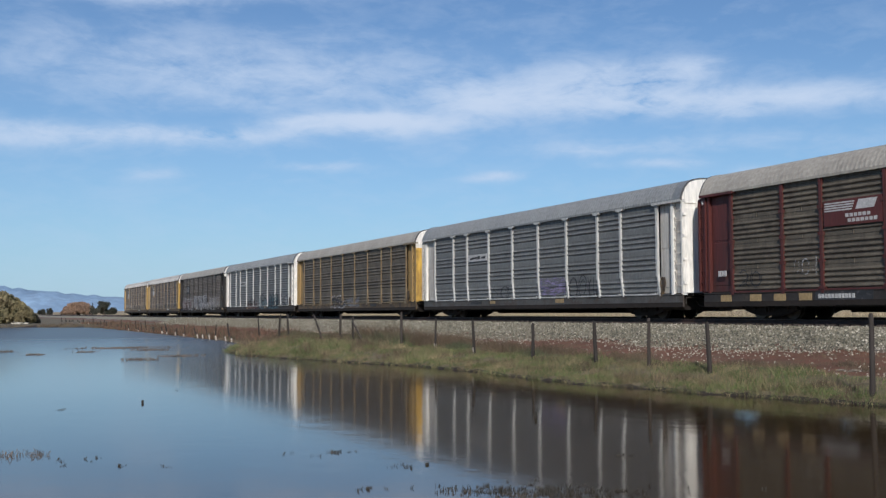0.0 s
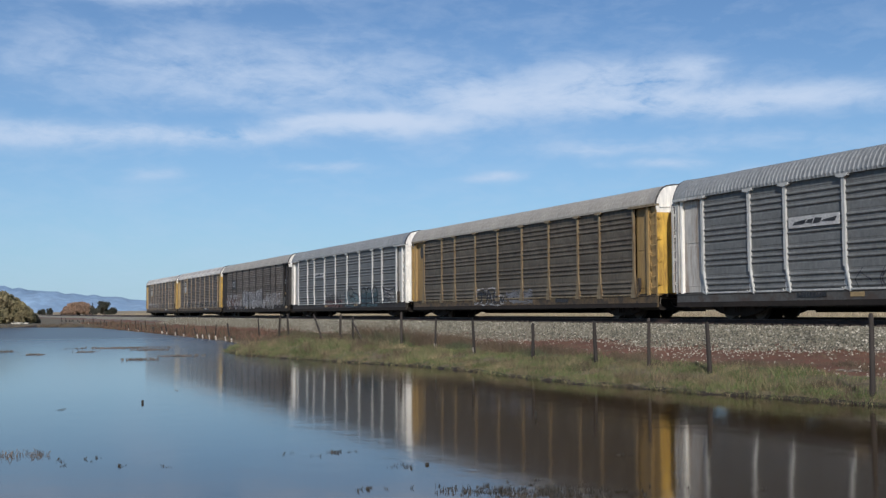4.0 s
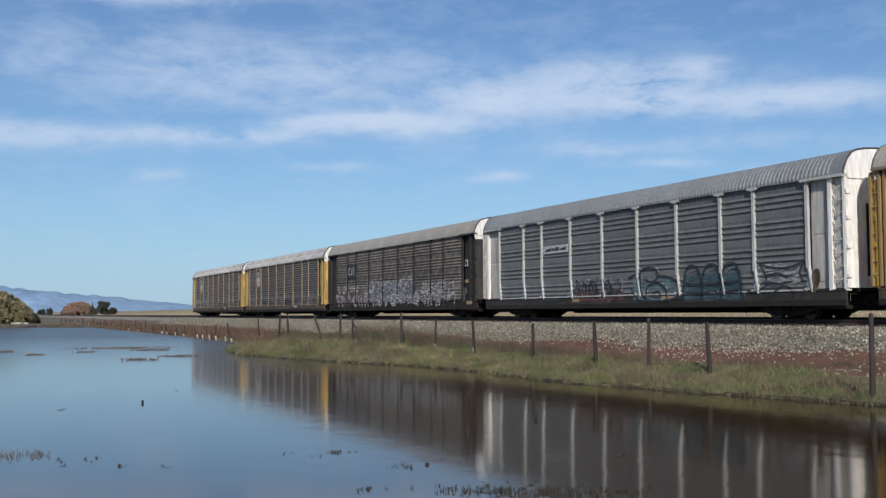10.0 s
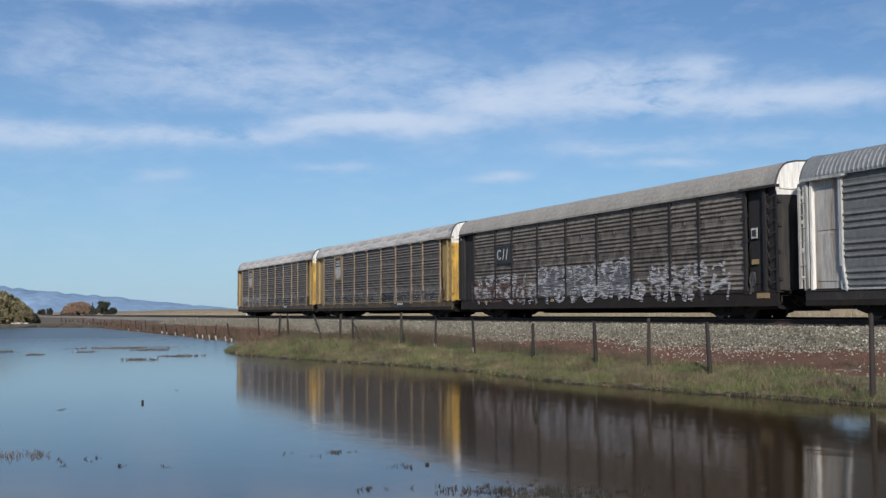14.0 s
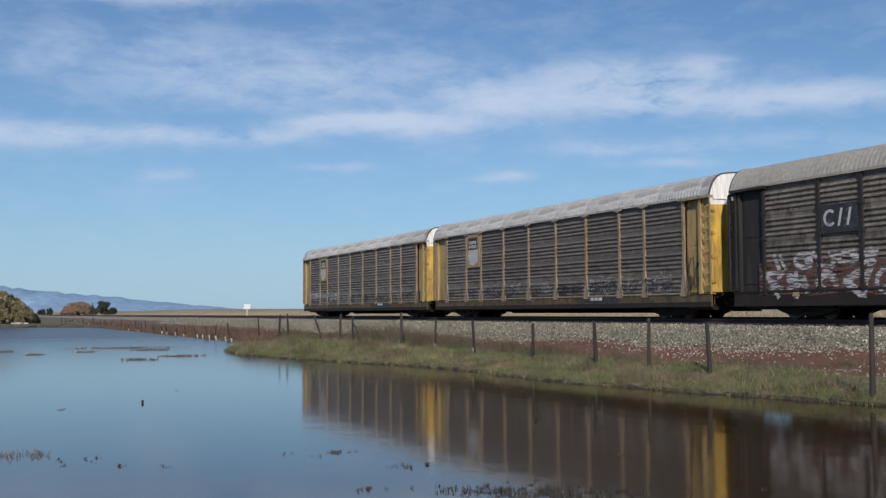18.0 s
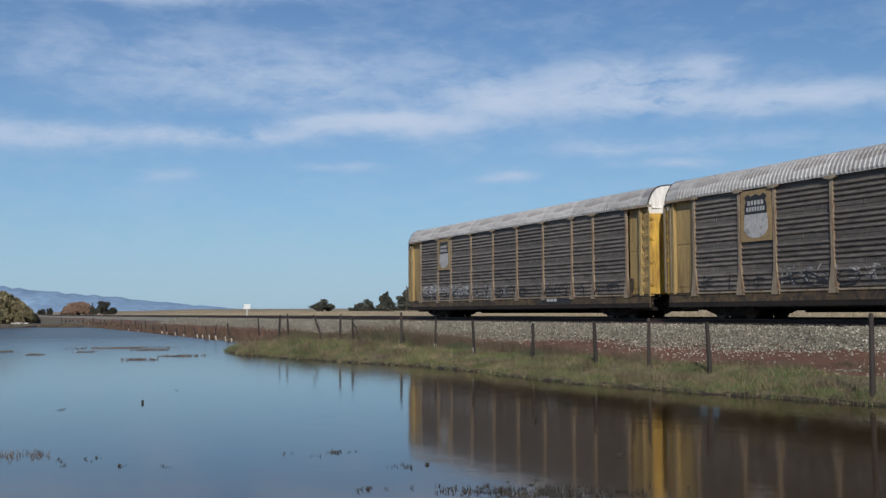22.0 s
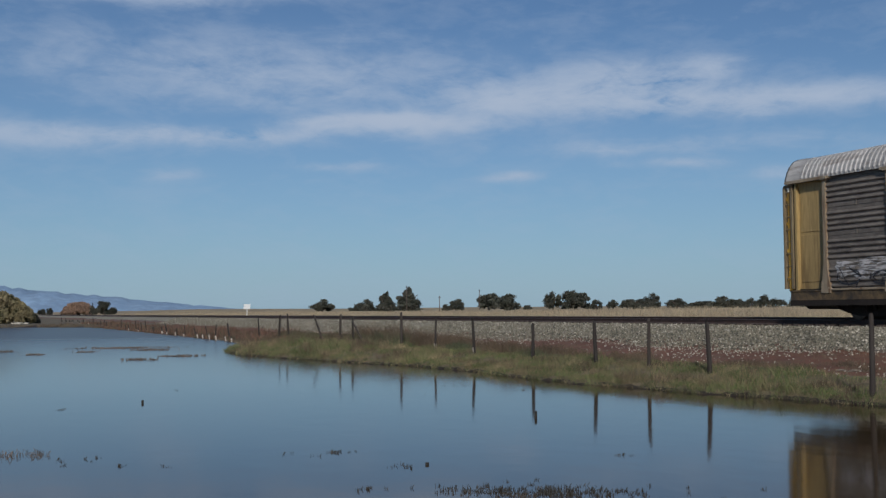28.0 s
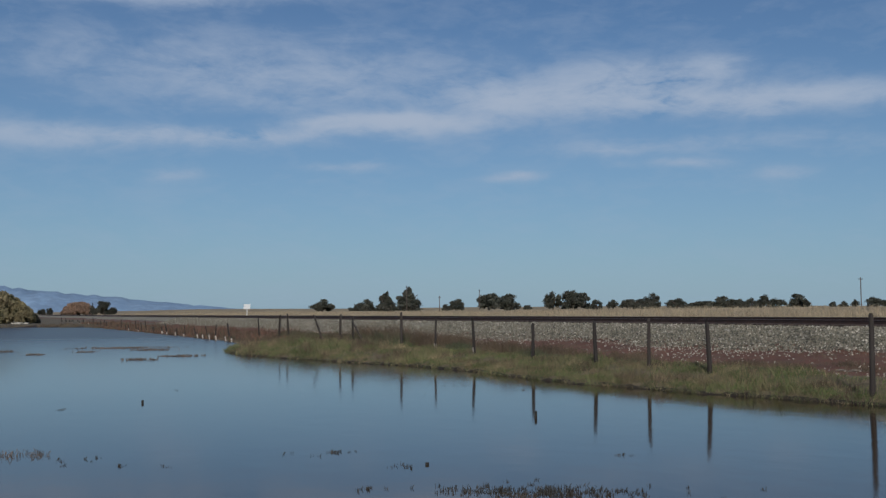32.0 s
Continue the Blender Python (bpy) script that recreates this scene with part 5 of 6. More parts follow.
def shield_wagon(seed):
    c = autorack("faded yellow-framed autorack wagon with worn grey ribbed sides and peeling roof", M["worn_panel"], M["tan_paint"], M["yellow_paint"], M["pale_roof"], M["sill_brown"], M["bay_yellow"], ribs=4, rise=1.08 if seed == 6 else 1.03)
    part("logo_panel", plate(rect(-8.98, -7.28, 2.88, 4.85)), M["logo_yellow"], c, "faded yellow emblem panel")
    cx = -8.13
    part("emblem_top", plate([(cx - 0.62, 3.92), (cx + 0.62, 3.92), (cx + 0.60, 4.30), (cx + 0.52, 4.42), (cx + 0.62, 4.58), (cx + 0.42, 4.70), (cx + 0.25, 4.60), (cx, 4.68), (cx - 0.25, 4.60), (cx - 0.42, 4.70), (cx - 0.62, 4.58), (cx - 0.52, 4.42), (cx - 0.60, 4.30)], -HALF - 0.036, 0.008), M["logo_black"], c, "dark shield top")
    low = [(cx + 0.66 * math.cos(a), 3.42 + 0.42 * math.sin(a)) for a in [math.pi + k * math.pi / 10 for k in range(11)]]
    part("emblem_shield", plate([(cx - 0.62, 3.92)] + low + [(cx + 0.62, 3.92)], -HALF - 0.036, 0.008), M["logo_white"], c, "white rounded shield")
    for z, n, w in ((4.03, 7, 0.105), (4.27, 5, 0.13)):
        for k in range(n):
            x = cx + (k - (n - 1) / 2) * w * 1.42
            part("emblem_bar", plate(rect(x - w / 2, x + w / 2, z, z + 0.17), -HALF - 0.046, 0.004), M["logo_white"], c)
    bars(c, 4.7, 0.75, 3, 0.26, 0.15, M["logo_white"])
    part("sill_marking", plate(rect(3.9, 7.0, 0.66, 0.99), -HALF - 0.006, 0.016), M["logo_black"], c, "black number plate")
    for k, (a, b, z0, z1, n) in enumerate(((-11.6, -4.5, 1.3, 1.85, 8), (-7.0, 0.5, 1.1, 1.9, 7)) if seed == 7 else ((-7.0, 1.0, 1.2, 1.9, 8), (4.4, 11.6, 1.1, 1.95, 9), (4.4, 11.0, 0.9, 1.6, 6))):
        part("graffiti", strokes(a, b, z0, z1, n, 0.07 if seed == 6 else 0.12, seed * 10 + k), SPRAY["pale"], c, "worn pale sprayed scrawl")
    part("graffiti", strokes(12.1, 12.9, 1.2, 2.6, 2, 0.05, seed + 90, 0.095), SPRAY["black"], c, "black scrawl on the end bay") if seed == 6 else None
    part("graffiti", strokes(-11.6, 11.6, 1.05, 1.7, 16, 0.06, seed + 95), SPRAY["black"], c, "thin black sprayed lines")
    if seed == 7:
        part("graffiti", patch(-11.4, -4.6, 1.4, 1.95, 71), SPRAY["white"], c, "worn pale spray band")
    return c


CARS = [red_wagon(), silver_wagon(lilac_decor), amber_wagon(), silver_wagon(mural_decor), dark_wagon(), shield_wagon(6), shield_wagon(7)]
for ob in [o for c in CARS for o in c.children if o.name.startswith("graffiti")]:
    tagged(ob, kind="stuff")


# ---- fence ----
def fence():
    """Old split posts along the foot of the bank; the far ones lean and stand with salt-white feet near the water."""
    f = thing("fence", "row of old weathered wooden fence posts, some leaning", "fence", at=(0, 0, 0))
    g = random.Random(8)

    def post(x, y, top, lean_x=0.0, lean_y=0.0, r=0.075, white=0.0):
        z0 = height(x, y) - 0.12
        s = Shape()
        n, levels, vs = 8, 5, []
        ph = g.uniform(0, 6)
        for k in range(levels + 1):
            u = k / levels
            for i in range(n):
                a = 2 * math.pi * i / n
                rr = r * 0.74 * (1.08 - 0.22 * u) * (1 + 0.14 * math.sin(2 * a + ph) + 0.06 * math.sin(5 * a + k))
                top_cut = 0.05 * math.cos(a + ph) if k == levels else 0.0
                vs.append((lean_x * u + rr * math.cos(a) + 0.02 * math.sin(ph + 3 * u), lean_y * u + rr * math.sin(a), (top - z0) * u + top_cut))
        s.add(vs, [(k * n + i, k * n + (i + 1) % n, (k + 1) * n + (i + 1) % n, (k + 1) * n + i) for k in range(levels) for i in range(n)] + [tuple(range(levels * n, levels * n + n))])
        p = part("post", s, M["post_wood"], f, at=(x, y, z0))
        if white:
            part("salt_crust", Shape().tube((0, 0, 0.05), (lean_x * (white + max(0, -z0)) / (top - z0), lean_y * white / (top - z0), 0.12 + white + max(0, -z0)), r * 0.92, r * 0.80, 8), M["salt_white"], p, "white salt crust on its foot")

    for x, top, lean, r, white in ((-17.29, 1.97, 0.0, 0.075, 0.0), (-22.96, 1.77, 0.02, 0.085, 0.0), (-25.8, 1.83, -0.03, 0.08, 0.0), (-28.5, 1.75, 0.10, 0.10, 0.0),
                                   (-32.55, 1.64, 0.02, 0.075, 0.0), (-37.24, 1.80, 0.04, 0.085, 0.3), (-41.14, 1.79, -0.04, 0.075, 0.3), (-44.8, 2.06, 0.0, 0.08, 0.0),
                                   (-49.4, 1.80, 2.4, 0.075, 0.0), (-51.7, 1.83, 0.1, 0.08, 0.0), (-53.74, 1.98, 0.0, 0.085, 0.0), (-56.6, 1.95, 1.8, 0.085, 0.0), (-63.9, 2.02, 0.35, 0.09, 0.0), (-66.17, 1.95, -0.15, 0.085, 0.0),
                                   (-71.1, 1.75, 0.3, 0.08, 0.0), (-80.0, 1.33, 0.8, 0.085, 0.0)):
        post(x, 18.35 + g.uniform(-0.1, 0.1), top, -lean, g.uniform(-0.05, 0.05), r, white)
    x = -84.0
    while x > -235:
        post(x, 18.4 + g.uniform(-0.3, 0.3), 1.0 + g.uniform(-0.35, 0.45), g.uniform(-1.0, 0.4), g.uniform(-0.2, 0.1), 0.075, g.choice((0.0, 0.0, 0.06, 0.12)))
        x -= g.uniform(2.2, 5.2)
    # white-footed posts leaning over the shallows
    for off in (18.7, 18.25, 16.7, 16.2, 15.0, 14.75, 14.3, 13.85, 13.15, 12.9, 12.55, 12.2, 11.7, 11.4, 10.9):
        y = 17.75 + g.uniform(-0.1, 0.1)
        foot = g.uniform(0.10, 0.24)
        post(-y / math.tan(radians(VIEW_AZ - off)), y, foot + g.uniform(0.15, 0.5), g.uniform(-0.8, -0.3), 0.0, 0.062, foot)


fence()


# ---- vegetation ----
def blades(name, label, category, count, place, size, width, material, seed, lean=0.35):
    """Many single blades or stems as one object; place(g) gives x, y, z and a size factor."""
    g = np.random.default_rng(seed)
    vs, fs = [], []
    for i in range(count):
        spot = place(g)
        if spot is None:
            continue
        x, y, z, k = spot
        h, w = size * k * g.uniform(0.55, 1.25), width * g.uniform(0.7, 1.3) * (0.6 + 0.4 * k)
        a = g.uniform(0, 6.28)
        lx, ly = h * lean * g.normal() * 0.6, h * lean * g.normal() * 0.6
        c, s = math.cos(a) * w * 0.5, math.sin(a) * w * 0.5
        n = len(vs)
        mx, my = x + lx * 0.35, y + ly * 0.35
        vs += [(x - c, y - s, z), (x + c, y + s, z), (mx + c * 0.8, my + s * 0.8, z + h * 0.55), (mx - c * 0.8, my - s * 0.8, z + h * 0.55), (x + lx, y + ly, z + h)]
        fs += [(n, n + 1, n + 2, n + 3), (n + 3, n + 2, n + 4)]
    tagged(new(name, raw_mesh(name, vs, fs, material)), label, category, kind="stuff")


def bank_spot(far):
    def place(g):
        x = -12 - (55 if not far else 0) * g.uniform(0, 1) if not far else g.uniform(-240, -62)
        s = shore(x)
        y = s - 0.47 + (4.9 if not far else 3.5) * g.uniform(0, 1) ** 1.3
        if y > (19.9 if x > -36 else 20.8) + 0.8 * noise.noise((x * 0.3, 0, 1)) or (x < -62 and y > 22):
            return None
        dens = noise.noise((x * 0.5, y * 0.5, 3)) + 0.5 * noise.noise((x * 1.6, y * 1.6, 8))
        if dens < -0.25 and g.uniform() < 0.75:
            return None
        return x, y, height(x, y) - 0.02, (0.62 + 1.1 * max(0, dens)) * (1 if y > s + 0.3 else 0.85)
    return place


blades("bank_grass", "short green and tan grass along the muddy bank", "grass", 80000, bank_spot(False), 0.20, 0.013, M["grass"], 11, 0.9)
blades("dry_bank_grass", "dry tan grass stems mixed into the bank", "grass", 30000, bank_spot(False), 0.22, 0.011, M["dry_bank"], 17, 1.0)
def lip_spot(g):
    x = -14 - 54 * g.uniform(0, 1)
    tuft = noise.noise((x * 2.2, 1, 9)) + 0.6 * noise.noise((x * 6.5, 4, 2))
    if tuft < -0.15 and g.uniform() < 0.7:
        return None
    y = shore(x) - 0.54 + 0.34 * g.uniform(0, 1) - 0.10 * tuft
    return x, y, max(0.0, height(x, y)) - 0.01, 0.7 + 0.6 * max(0.0, tuft)


blades("lip_grass", "ragged grass overhanging the waterline", "grass", 9000, lip_spot, 0.15, 0.012, M["grass"], 21, 1.3)
blades("dry_lip_grass", "dead grass and roots trailing at the waterline", "grass", 7000, lip_spot, 0.13, 0.011, M["dry_bank"], 22, 1.5)
blades("far_bank_grass", "brown and olive grass along the far pond bank", "grass", 16000, bank_spot(True), 0.30, 0.06, M["weed"], 12, 0.7)


def far_scrub_spot(g):
    x = -62 - 130 * g.uniform(0, 1) ** 1.4
    y = 17.9 + 4.2 * g.uniform(0, 1) ** 1.3
    d = noise.noise((x * 0.28, y * 0.7, 21)) + 0.5 * noise.noise((x * 0.9, y * 1.5, 5))
    if d < 0.0 and g.uniform() < 0.8:
        return None
    return x, y, max(0.0, height(x, y)) - 0.02, 0.55 + 0.9 * max(0.0, d)


blades("far_scrub", "dry red-brown scrub along the far fence", "scrub", 16000, far_scrub_spot, 0.55, 0.05, M["red_weed"], 24, 0.6)
blades("far_green_weeds", "dull green weeds along the far fence", "weeds", 7000, far_scrub_spot, 0.40, 0.05, M["weed_green"], 25, 0.7)


def clumps(seed, ranges):
    """Uneven clump centres: (x, y, radius, height factor) strewn over stretches of the bank."""
    g, out = random.Random(seed), []
    for x0, x1, y0, y1, n, h0, h1 in ranges:
        for i in range(n):
            out.append((g.uniform(x0, x1), g.uniform(y0, y1), g.uniform(0.15, 0.75), g.uniform(h0, h1)))
    return out


def clump_spot(places):
    weights = np.cumsum([r for x, y, r, h in places])

    def place(g):
        cx, cy, r, h = places[int(np.searchsorted(weights, g.uniform(0, weights[-1])))]
        x, y = cx + r * 0.6 * g.normal(), cy + r * 0.45 * g.normal()
        return x, y, height(x, y) - 0.03, h * (0.6 + 0.4 * math.exp(-((x - cx) / r) ** 2))
    return place


weed_spot = clump_spot(clumps(5, ((-54.5, -46.5, 19.2, 21.0, 34, 0.6, 1.15), (-46.5, -40.5, 19.2, 20.8, 18, 0.4, 0.85), (-40.5, -34, 19.3, 20.8, 16, 0.3, 0.65), (-68, -63, 18.8, 19.8, 9, 0.45, 0.8), (-62, -55, 18.8, 20.5, 12, 0.35, 0.7), (-34, -27, 19.8, 21.6, 14, 0.2, 0.5), (-27, -16, 20.4, 22.5, 12, 0.15, 0.35))))


blades("bank_weeds", "dead brown weeds standing behind the fence", "weeds", 26000, weed_spot, 0.90, 0.018, M["weed"], 13, 0.6)


shrub_spot = clump_spot(clumps(6, ((-58, -46.5, 18.7, 20.0, 24, 0.5, 1.0), (-68, -58, 18.4, 19.4, 14, 0.5, 0.9), (-42, -33, 18.8, 19.8, 10, 0.25, 0.55), (-30, -16, 19.0, 20.0, 8, 0.2, 0.4))))


blades("green_shrubs", "low green shrubby weeds along the fence", "weeds", 14000, shrub_spot, 0.75, 0.02, M["weed_green"], 18, 0.7)


def tuft_spot(seed, spread):
    """Clumps between the waterline and the fence, taller and denser towards the bank's far tip."""
    g0, out = random.Random(seed), []
    for i in range(150):
        x = -16 - 47 * g0.random() ** 0.8
        tip = step(-34, -48, x)
        y = shore(x) - 0.3 + (19.2 - shore(x)) * g0.random()
        out.append((x, y, g0.uniform(0.2, 0.6) * spread, g0.uniform(0.35, 0.6) + tip * g0.uniform(0.0, 0.6)))
    return clump_spot(out)


blades("tall_bank_grass", "taller tufts of green grass on the bank", "grass", 26000, tuft_spot(31, 1.0), 0.42, 0.014, M["grass"], 26, 0.8)
blades("dry_tufts", "dry tan tufts standing on the bank", "grass", 14000, tuft_spot(32, 0.9), 0.46, 0.013, M["dry_bank"], 27, 0.7)
blades("brown_tufts", "dead brown stems among the bank grass", "weeds", 10000, tuft_spot(33, 0.8), 0.55, 0.014, M["weed"], 28, 0.7)


def earth_weed_spot(g):
    x = g.uniform(-110, -14)
    y = g.uniform(20, 25)
    if noise.noise((x * 0.35, y * 0.6, 12)) < 0.12:
        return None
    return x, y, height(x, y) - 0.02, 0.7


blades("earth_weeds", "thin dry reddish weeds on the earth beside the ballast", "weeds", 16000, earth_weed_spot, 0.20, 0.014, M["weed"], 14, 0.8)


def field_spot(g):
    x = -4 - 330 * g.uniform(0, 1) ** 1.5
    y = 34.5 + 36 * g.uniform(0, 1) ** 1.4
    d = noise.noise((x * 0.12, y * 0.3, 5))
    return x, y, height(x, y) - 0.02, 0.85 + 0.35 * d


blades("field_grass", "tall dry straw-coloured grass beyond the railway", "grass", 70000, field_spot, 0.46, 0.03, M["straw"], 15, 0.4)


def polar(off, d):
    p = direction(off) * d
    return p.x, p.y


def marsh(name, label, spots, count, size, width, material, seed, group="plants standing in the pond"):
    """Sparse stems that stick out of the shallow water, one clump an object."""
    for k, (off, d, ra, rd, share) in enumerate(spots):
        g = np.random.default_rng(seed + k)
        vs, fs = [], []
        ax, ay = polar(off, d)
        right, ahead = direction(off + 90), direction(off)
        for i in range(int(count * share)):
            p = right * (ra * (g.normal() * 0.55 if rd > 0.45 else g.uniform(-1, 1))) + ahead * (rd * g.normal() * 0.5)
            for q in range(int(g.integers(3, 9) if size < 0.06 else g.integers(1, 5))):
                h, w = size * g.uniform(0.3, 1.2), width * g.uniform(0.6, 1.4)
                b = p + right * g.normal() * (0.018 if size < 0.06 else 0.03) + ahead * g.normal() * 0.03
                tip = b + right * g.normal() * h * (0.7 if size < 0.06 else 0.35) + ahead * g.normal() * h * (0.6 if size < 0.06 else 0.3)
                n = len(vs)
                vs += [(b.x - right.x * w / 2, b.y - right.y * w / 2, -0.03), (b.x + right.x * w / 2, b.y + right.y * w / 2, -0.03),
                       (tip.x + right.x * w / 3, tip.y + right.y * w / 3, h * 0.8), (tip.x, tip.y, h)]
                fs += [(n, n + 1, n + 2), (n, n + 2, n + 3)]
        if rd > 0.45 and ra > 0.35 and size < 0.15 and d > 40:
            # the mud bar on which they stand: a thin ragged hump
            for lump in range(5):
                cx, cd = ra * g.normal() * 0.6, rd * g.normal() * 0.4
                la, ld, n = ra * g.uniform(0.25, 0.6), rd * g.uniform(0.12, 0.3), len(vs)
                mid = right * cx + ahead * cd
                vs.append((mid.x, mid.y, 0.05))
                for q in range(14):
                    a, k2 = q * math.pi / 7, g.uniform(0.7, 1.25)
                    e = mid + right * la * k2 * math.cos(a) + ahead * ld * k2 * math.sin(a)
                    vs.append((e.x, e.y, -0.01))
                fs += [(n, n + 1 + q, n + 1 + (q + 1) % 14) for q in range(14)]
        ob = new(name, raw_mesh(name, vs, fs, material))
        ob.location = (ax, ay, 0)
        tagged(ob, label, "marsh plants", group, "stuff")


marsh("marsh_plants", "dark sprouting stems sticking out of shallow water",
      [(2.0, 12.2, 0.5, 0.4, 2.2), (5.2, 12.1, 0.75, 0.5, 6.5), (8.0, 12.2, 0.6, 0.4, 3.0), (-3.0, 12.4, 0.35, 0.15, 0.3), (-5.6, 15.7, 0.25, 0.15, 0.5), (-7.5, 15.5, 0.3, 0.15, 0.2), (-2.3, 14.1, 0.15, 0.2, 0.25),
       (-17.3, 14.9, 0.15, 0.2, 0.2), (-19.3, 15.6, 0.5, 0.5, 0.3), (-20.0, 24.0, 0.35, 0.3, 0.25), (9.6, 15.4, 0.12, 0.3, 0.2), (13.6, 12.6, 0.4, 0.5, 0.2), (16.5, 12.9, 0.3, 0.2, 0.08), (-15.0, 14.6, 0.15, 0.1, 0.1), (-14.5, 29.0, 0.15, 0.2, 0.1),
       (1.0, 29.5, 0.5, 0.25, 0.3), (3.8, 28.0, 0.3, 0.2, 0.2)],
      24, 0.036, 0.009, M["sprout"], 50)
marsh("reed_clump", "tan dead reeds standing in shallow water", [(-22.2, 16.6, 0.42, 0.35, 3.5), (-20.9, 16.3, 0.12, 0.1, 0.4)], 28, 0.065, 0.005, M["mud_weed"], 80)
marsh("mud_reeds", "low brown reeds on a drowned mud bar",
      [(-22.9, 62.0, 0.9, 0.8, 1.6), (-21.4, 57.0, 0.4, 0.5, 0.6), (-17.0, 66.0, 2.4, 1.2, 3.6), (-15.6, 62.0, 1.2, 0.8, 1.6), (-16.3, 49.0, 0.7, 0.6, 0.9), (-13.8, 52.5, 1.1, 0.5, 0.9), (-18.8, 60.0, 0.6, 0.5, 0.5)], 55, 0.10, 0.03, M["mud_weed"], 90)
for off, d, h, lean in ((-15.95, 25.2, 0.07, 0.0), (4.98, 20.7, 0.13, 0.02), (-0.9, 14.3, 0.03, 0.0)):
    ax, ay = polar(off, d)
    st = new("stake", Shape().tube((0, 0, -0.3), (lean, 0, h), 0.03, 0.027, 8).mesh("stake", M["sprout"]))
    st.location = (ax, ay, 0)
    tagged(st, "short dark wooden stake sticking out of the water", "stake", "stakes in the pond")


def driftwood(x, y, ln, turn, r=0.05):
    s = Shape()
    pts = [(ln * (k / 6 - 0.5), 0.06 * math.sin(k * 1.7), 0.03 * math.sin(k * 2.3)) for k in range(7)]
    for (a, b) in zip(pts, pts[1:]):
        s.tube(a, b, r * random.uniform(0.7, 1.1), r * random.uniform(0.6, 1.0), 7)
    ob = new("driftwood", s.mesh("driftwood", M["debris"]))
    ob.matrix_basis = pose(x, y, height(x, y) + r * 0.7, 0, 0, turn)
    tagged(ob, "bleached grey branch lying on the bank", "driftwood", "driftwood on the bank")


for q in ((-30.2, 19.2, 1.1, 8, 0.05), (-20.6, 21.2, 0.9, 40, 0.03), (-16.0, 19.9, 0.9, 25, 0.04), (-31.5, 19.6, 0.8, -12, 0.04), (-25.0, 21.6, 0.7, 60, 0.03)):
    driftwood(*q)


# ---- distant trees and poles ----
def crown(g, w, h, style, fine=1.0):
    """A dense crown of many small leaf clumps, down to the ground, with an uneven outline and gaps."""
    vs, fs = [], []
    lobes = []
    for i in range({"round": 24, "cone": 36, "low": 20, "mound": 130}[style]):
        if style == "cone":
            u, (ox, tall) = (i // 3 + g.uniform(0, 1)) / 12, ((-0.2, 0.84), (0.06, 1.0), (0.26, 0.72))[i % 3]
            lobes.append((ox * w + g.normal() * w * 0.05, g.normal() * w * 0.12 * (1.1 - u), h * tall * (0.05 + 0.86 * u), w * 0.24 * (1.12 - u), h * 0.10))
        elif style == "mound":
            a, q = g.uniform(0, 6.28), math.sqrt(g.uniform(0, 1))
            lobes.append((w * 0.42 * q * math.cos(a), w * 0.42 * q * math.sin(a), h * 0.84 * g.uniform(0.45, 1.0) ** 0.5 * math.sqrt(max(0.05, 1 - q * q)), w * 0.11, h * 0.12))
        else:
            a, q = g.uniform(0, 6.28), math.sqrt(g.uniform(0, 1)) * 0.40
            e = 0.05 + 0.77 * math.sqrt(max(0.05, 1 - (q / 0.44) ** 2)) * g.uniform(0.05, 1) ** 0.75
            lobes.append((w * q * math.cos(a), w * q * math.sin(a), h * e, w * g.uniform(0.12, 0.20), h * g.uniform(0.11, 0.19)))
    for cx, cy, cz, r, rz in lobes:
        for k in range(int(110 * fine ** 2)):
            v = g.normal(size=3)
            v /= np.linalg.norm(v)
            rad = g.uniform(0.2, 1.1)
            c = np.array([cx + v[0] * r * rad, cy + v[1] * r * rad, max(0.0, cz + v[2] * rz * rad)])
            sz = w * g.uniform(0.03, 0.06) / fine
            a, b = g.normal(size=3), g.normal(size=3)
            a /= np.linalg.norm(a)
            b -= a * np.dot(a, b)
            b /= np.linalg.norm(b)
            n = len(vs)
            vs += [tuple(c - a * sz), tuple(c + b * sz * 0.6), tuple(c + a * sz), tuple(c - b * sz * 0.6)]
            fs.append((n, n + 1, n + 2, n + 3))
    return vs, fs


def tree(off, d, w, h, style, material, seed, label, name="tree", lift=0.0):
    g = np.random.default_rng(seed)
    x, y = polar(off, d)
    z = height(x, y)
    t = thing(name, label, "bush" if name == "bush" else "tree", "", (x, y, z))
    tr = Shape()
    tr.tube((0, 0, -0.2), (0.05 * w * g.normal() * 0.5, 0, h * 0.45), w * 0.05, w * 0.03, 7)
    for k in range(5):
        a = g.uniform(0, 6.28)
        tr.tube((0, 0, h * g.uniform(0.15, 0.35)), (w * 0.28 * math.cos(a), w * 0.28 * math.sin(a), h * g.uniform(0.45, 0.75)), w * 0.022, w * 0.008, 5)
    part("trunk", tr, M["bark"], t)
    vs, fs = crown(g, w, h, style, (2.0 if style == "mound" else 2.6) if name == "bush" else 1.3)
    part("crown", raw_mesh("crown", vs, fs, material), material, t)


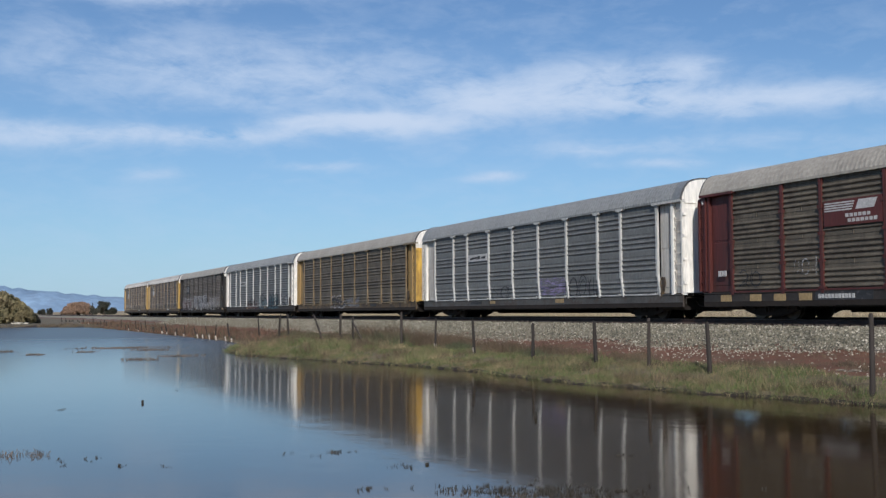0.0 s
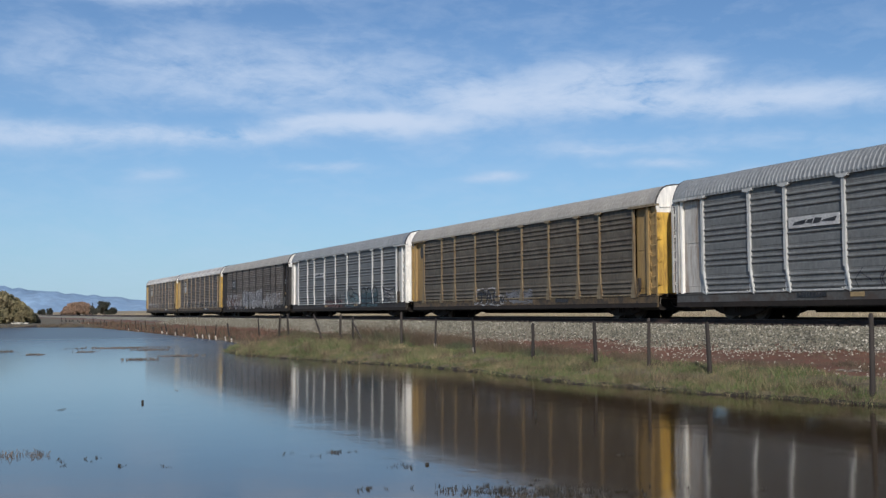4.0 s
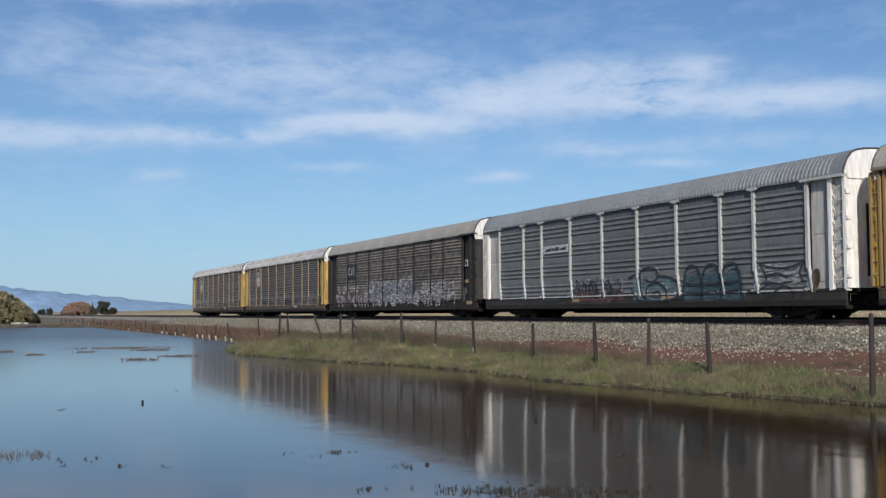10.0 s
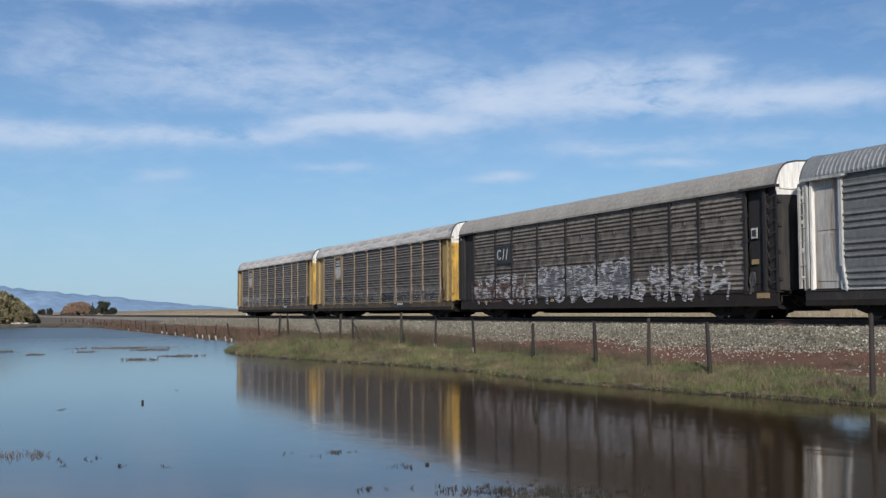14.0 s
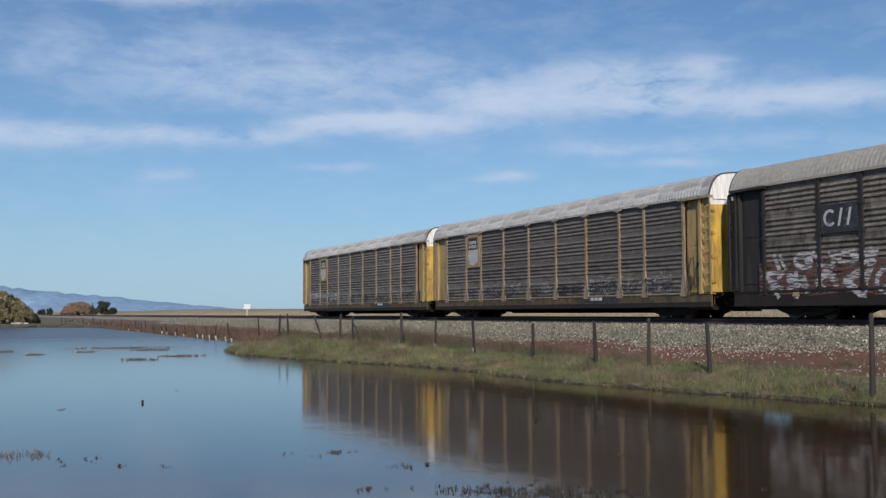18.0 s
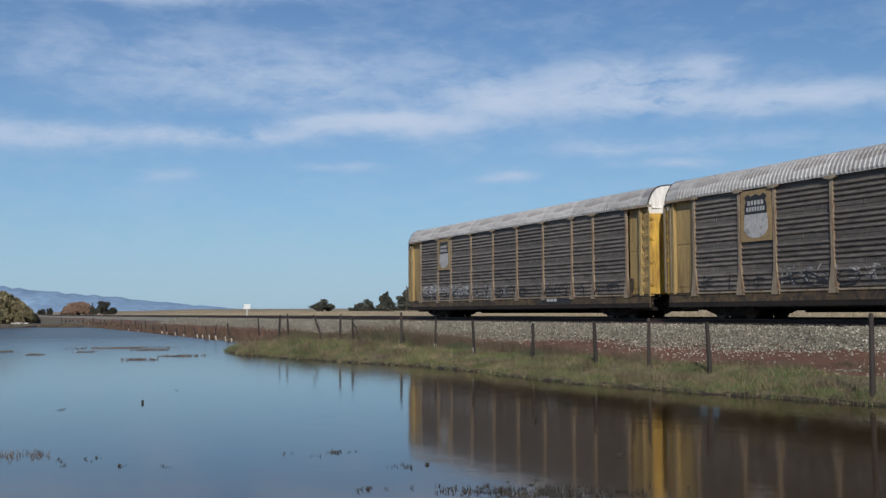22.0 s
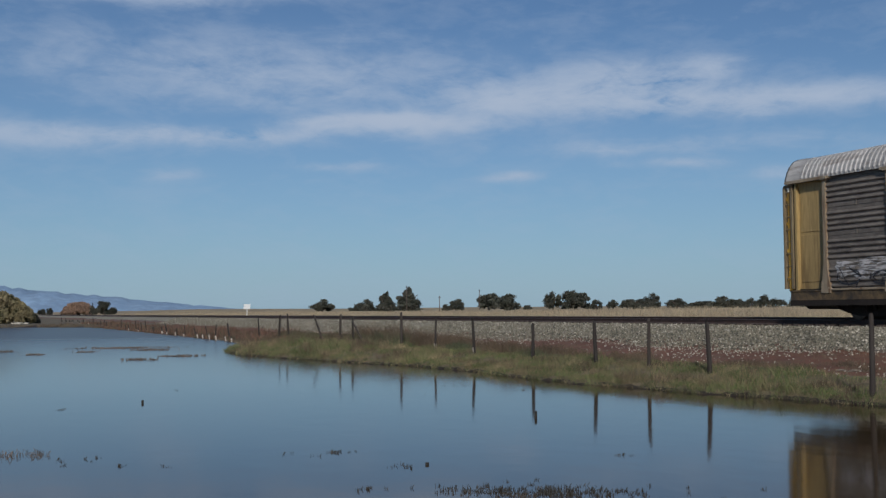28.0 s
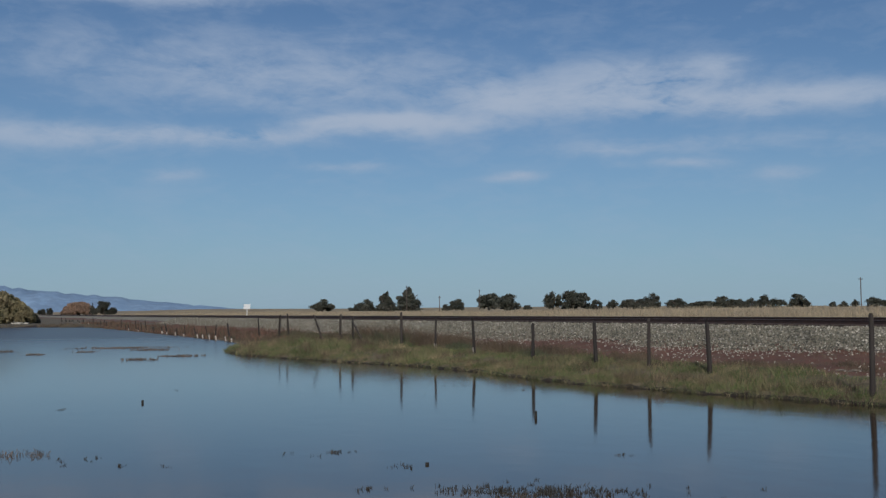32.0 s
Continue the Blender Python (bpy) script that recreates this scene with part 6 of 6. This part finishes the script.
TREES = [(-6.6, 40, 24, "round"), (-4.2, 44, 24, "low"), (-3.15, 34, 38, "cone"), (-1.95, 42, 46, "cone"), (-1.5, 22, 26, "round"), (0.15, 14, 14, "low"), (0.72, 28, 25, "round"), (2.5, 46, 36, "round"), (3.55, 48, 32, "round"),
         (6.0, 34, 37, "round"), (7.2, 56, 39, "round"), (8.35, 20, 22, "round"), (9.2, 20, 20, "round"), (10.1, 34, 19, "low"), (10.7, 34, 20, "low"), (11.3, 38, 32, "round"), (12.6, 36, 20, "low"), (13.8, 44, 15, "low"), (15.1, 40, 23, "round"),
         (15.8, 30, 17, "low"), (16.4, 24, 19, "low"), (17.2, 36, 24, "round"), (17.9, 16, 18, "round"), (18.7, 40, 25, "round"), (20.4, 12, 13, "round"), (20.9, 16, 11, "low"), (21.5, 14, 13, "round"), (22.5, 34, 19, "round"), (-4.9, 18, 13, "low"), (4.6, 16, 13, "low"), (14.4, 30, 14, "low")]
for k, (off, wp, hp, style) in enumerate(TREES):
    d = 300 + 25 * math.sin(k * 2.1)
    u = d / 1850
    tree(off, d, wp * u * (1.5 if style == "cone" else 1.08), hp * u * (1.0 if off > 9 else 0.97) + 0.1, "round" if off > 9 and k % 2 else style, M["leaf"], 200 + k, {"round": "dark green round-crowned tree on the far field", "cone": "tall dark pointed cypress tree on the far field", "low": "low dark green tree on the far field"}[style])
for off, d, w, h, style, mat_, label in ((-23.35, 204, 13.5, 6.6, "mound", "leaf_olive", "large dense olive-brown hedge beside the pond"), (-22.0, 200, 5.2, 3.8, "mound", "leaf_olive", "olive bush beside the pond"), (-21.5, 205, 3.4, 2.2, "mound", "leaf", "dark green bush beside the pond"),
                                         (-20.95, 540, 4.6, 4.7, "round", "leaf", "small dark tree beyond the track"), (-20.6, 540, 3.6, 4.4, "round", "leaf", "small dark tree beyond the track"), (-19.2, 400, 12.0, 5.4, "mound", "dry_leaf", "reddish-brown dry bush beyond the track"),
                                         (-18.55, 360, 2.0, 4.4, "round", "leaf", "narrow dark bush beyond the track"), (-17.95, 340, 7.4, 5.2, "round", "leaf", "grey-green willow bush beyond the track")):
    tree(off, d, w, h, style, M[mat_], int(1000 + off * 37), label, "bush")


def utility_pole(off, d, h):
    x, y = polar(off, d)
    t = thing("utility_pole", "thin wooden utility pole on the far field", "pole", "utility poles", (x, y, height(x, y)))
    part("pole", Shape().tube((0, 0, -0.3), (0, 0, h), 0.12, 0.08, 8), M["bark"], t)
    part("crossarm", Shape().box(-0.6, 0.6, -0.05, 0.05, h - 0.5, h - 0.36), M["bark"], t)


for q in ((21.77, 240, 6.6), (1.98, 290, 5.8), (-0.2, 260, 3.9), (-2.0, 285, 7.0)):
    utility_pole(*q)


def track_sign():
    x, y = polar(-10.62, 136)
    t = thing("track_sign", "white signboard on a short post beside the railway", "sign", at=(x, y, height(x, y)), turn=62)
    part("board", Shape().bevel_box(-0.42, 0.42, -0.03, 0.03, 1.30, 1.93, 0.01), M["sign_white"], t, "white board")
    part("post", Shape().box(-0.05, 0.05, 0.03, 0.11, -0.2, 1.75), M["sign_white"], t)


track_sign()
for k, (off, d, s) in enumerate(((-22.0, 188, 0.55), (-21.75, 189, 0.45), (-22.25, 188.5, 0.4))):
    x, y = polar(off, d)
    ob = new("boulder", Shape().extrude([(-0.9 * s, 0), (0.9 * s, 0), (0.8 * s, 0.35 * s), (0.3 * s, 0.6 * s), (-0.5 * s, 0.5 * s)], -0.5, 0.5).mesh("boulder", M["pale_stone"]))
    ob.matrix_basis = pose(x, y, height(x, y) - 0.05, 0, 0, 40 + 30 * k)
    tagged(ob, "pale rock lying at the pond's far edge", "rock", "rocks at the far edge")


# ---- what moves ----
RUN = [(0.0, 0.56), (3.0, 20.76), (6.0, 40.79), (9.0, 60.45), (12.0, 79.68), (15.0, 98.56), (18.0, 117.16), (21.0, 135.57), (24.0, 153.81), (27.0, 171.76), (28.5, 180.53), (32.0, 200.11)]
PITCH, TAIL_AT = 28.69, -45.45 - 148.0


def run(t):
    """Metres that the train has gone, smooth through the given times."""
    p = np.polyfit([a for a, b in RUN], [b for a, b in RUN], 5)
    return float(np.polyval(p, t))


def motions():
    times = [0.0, 0.1] + [0.5 * k for k in range(1, 64)] + [31.9, 32.0]
    for k, car in enumerate(CARS):
        x0 = TAIL_AT + PITCH * (len(CARS) - 1 - k)
        walk(car, [(t, pose(x0 + run(t), TRACK_Y, FLOOR_Z)) for t in times])
    spin = [0.1 * k for k in range(321)]
    for w, dx in WHEELS:
        walk(w, [(t, pose(dx, 0, 0.46, 0, math.degrees(run(t) / 0.46), 0)) for t in spin])
    walk(clouds, [(0.0, pose(0, 0, 0)), (32.0, pose(0, 0, 0, 0, 0, -1.25))])


motions()
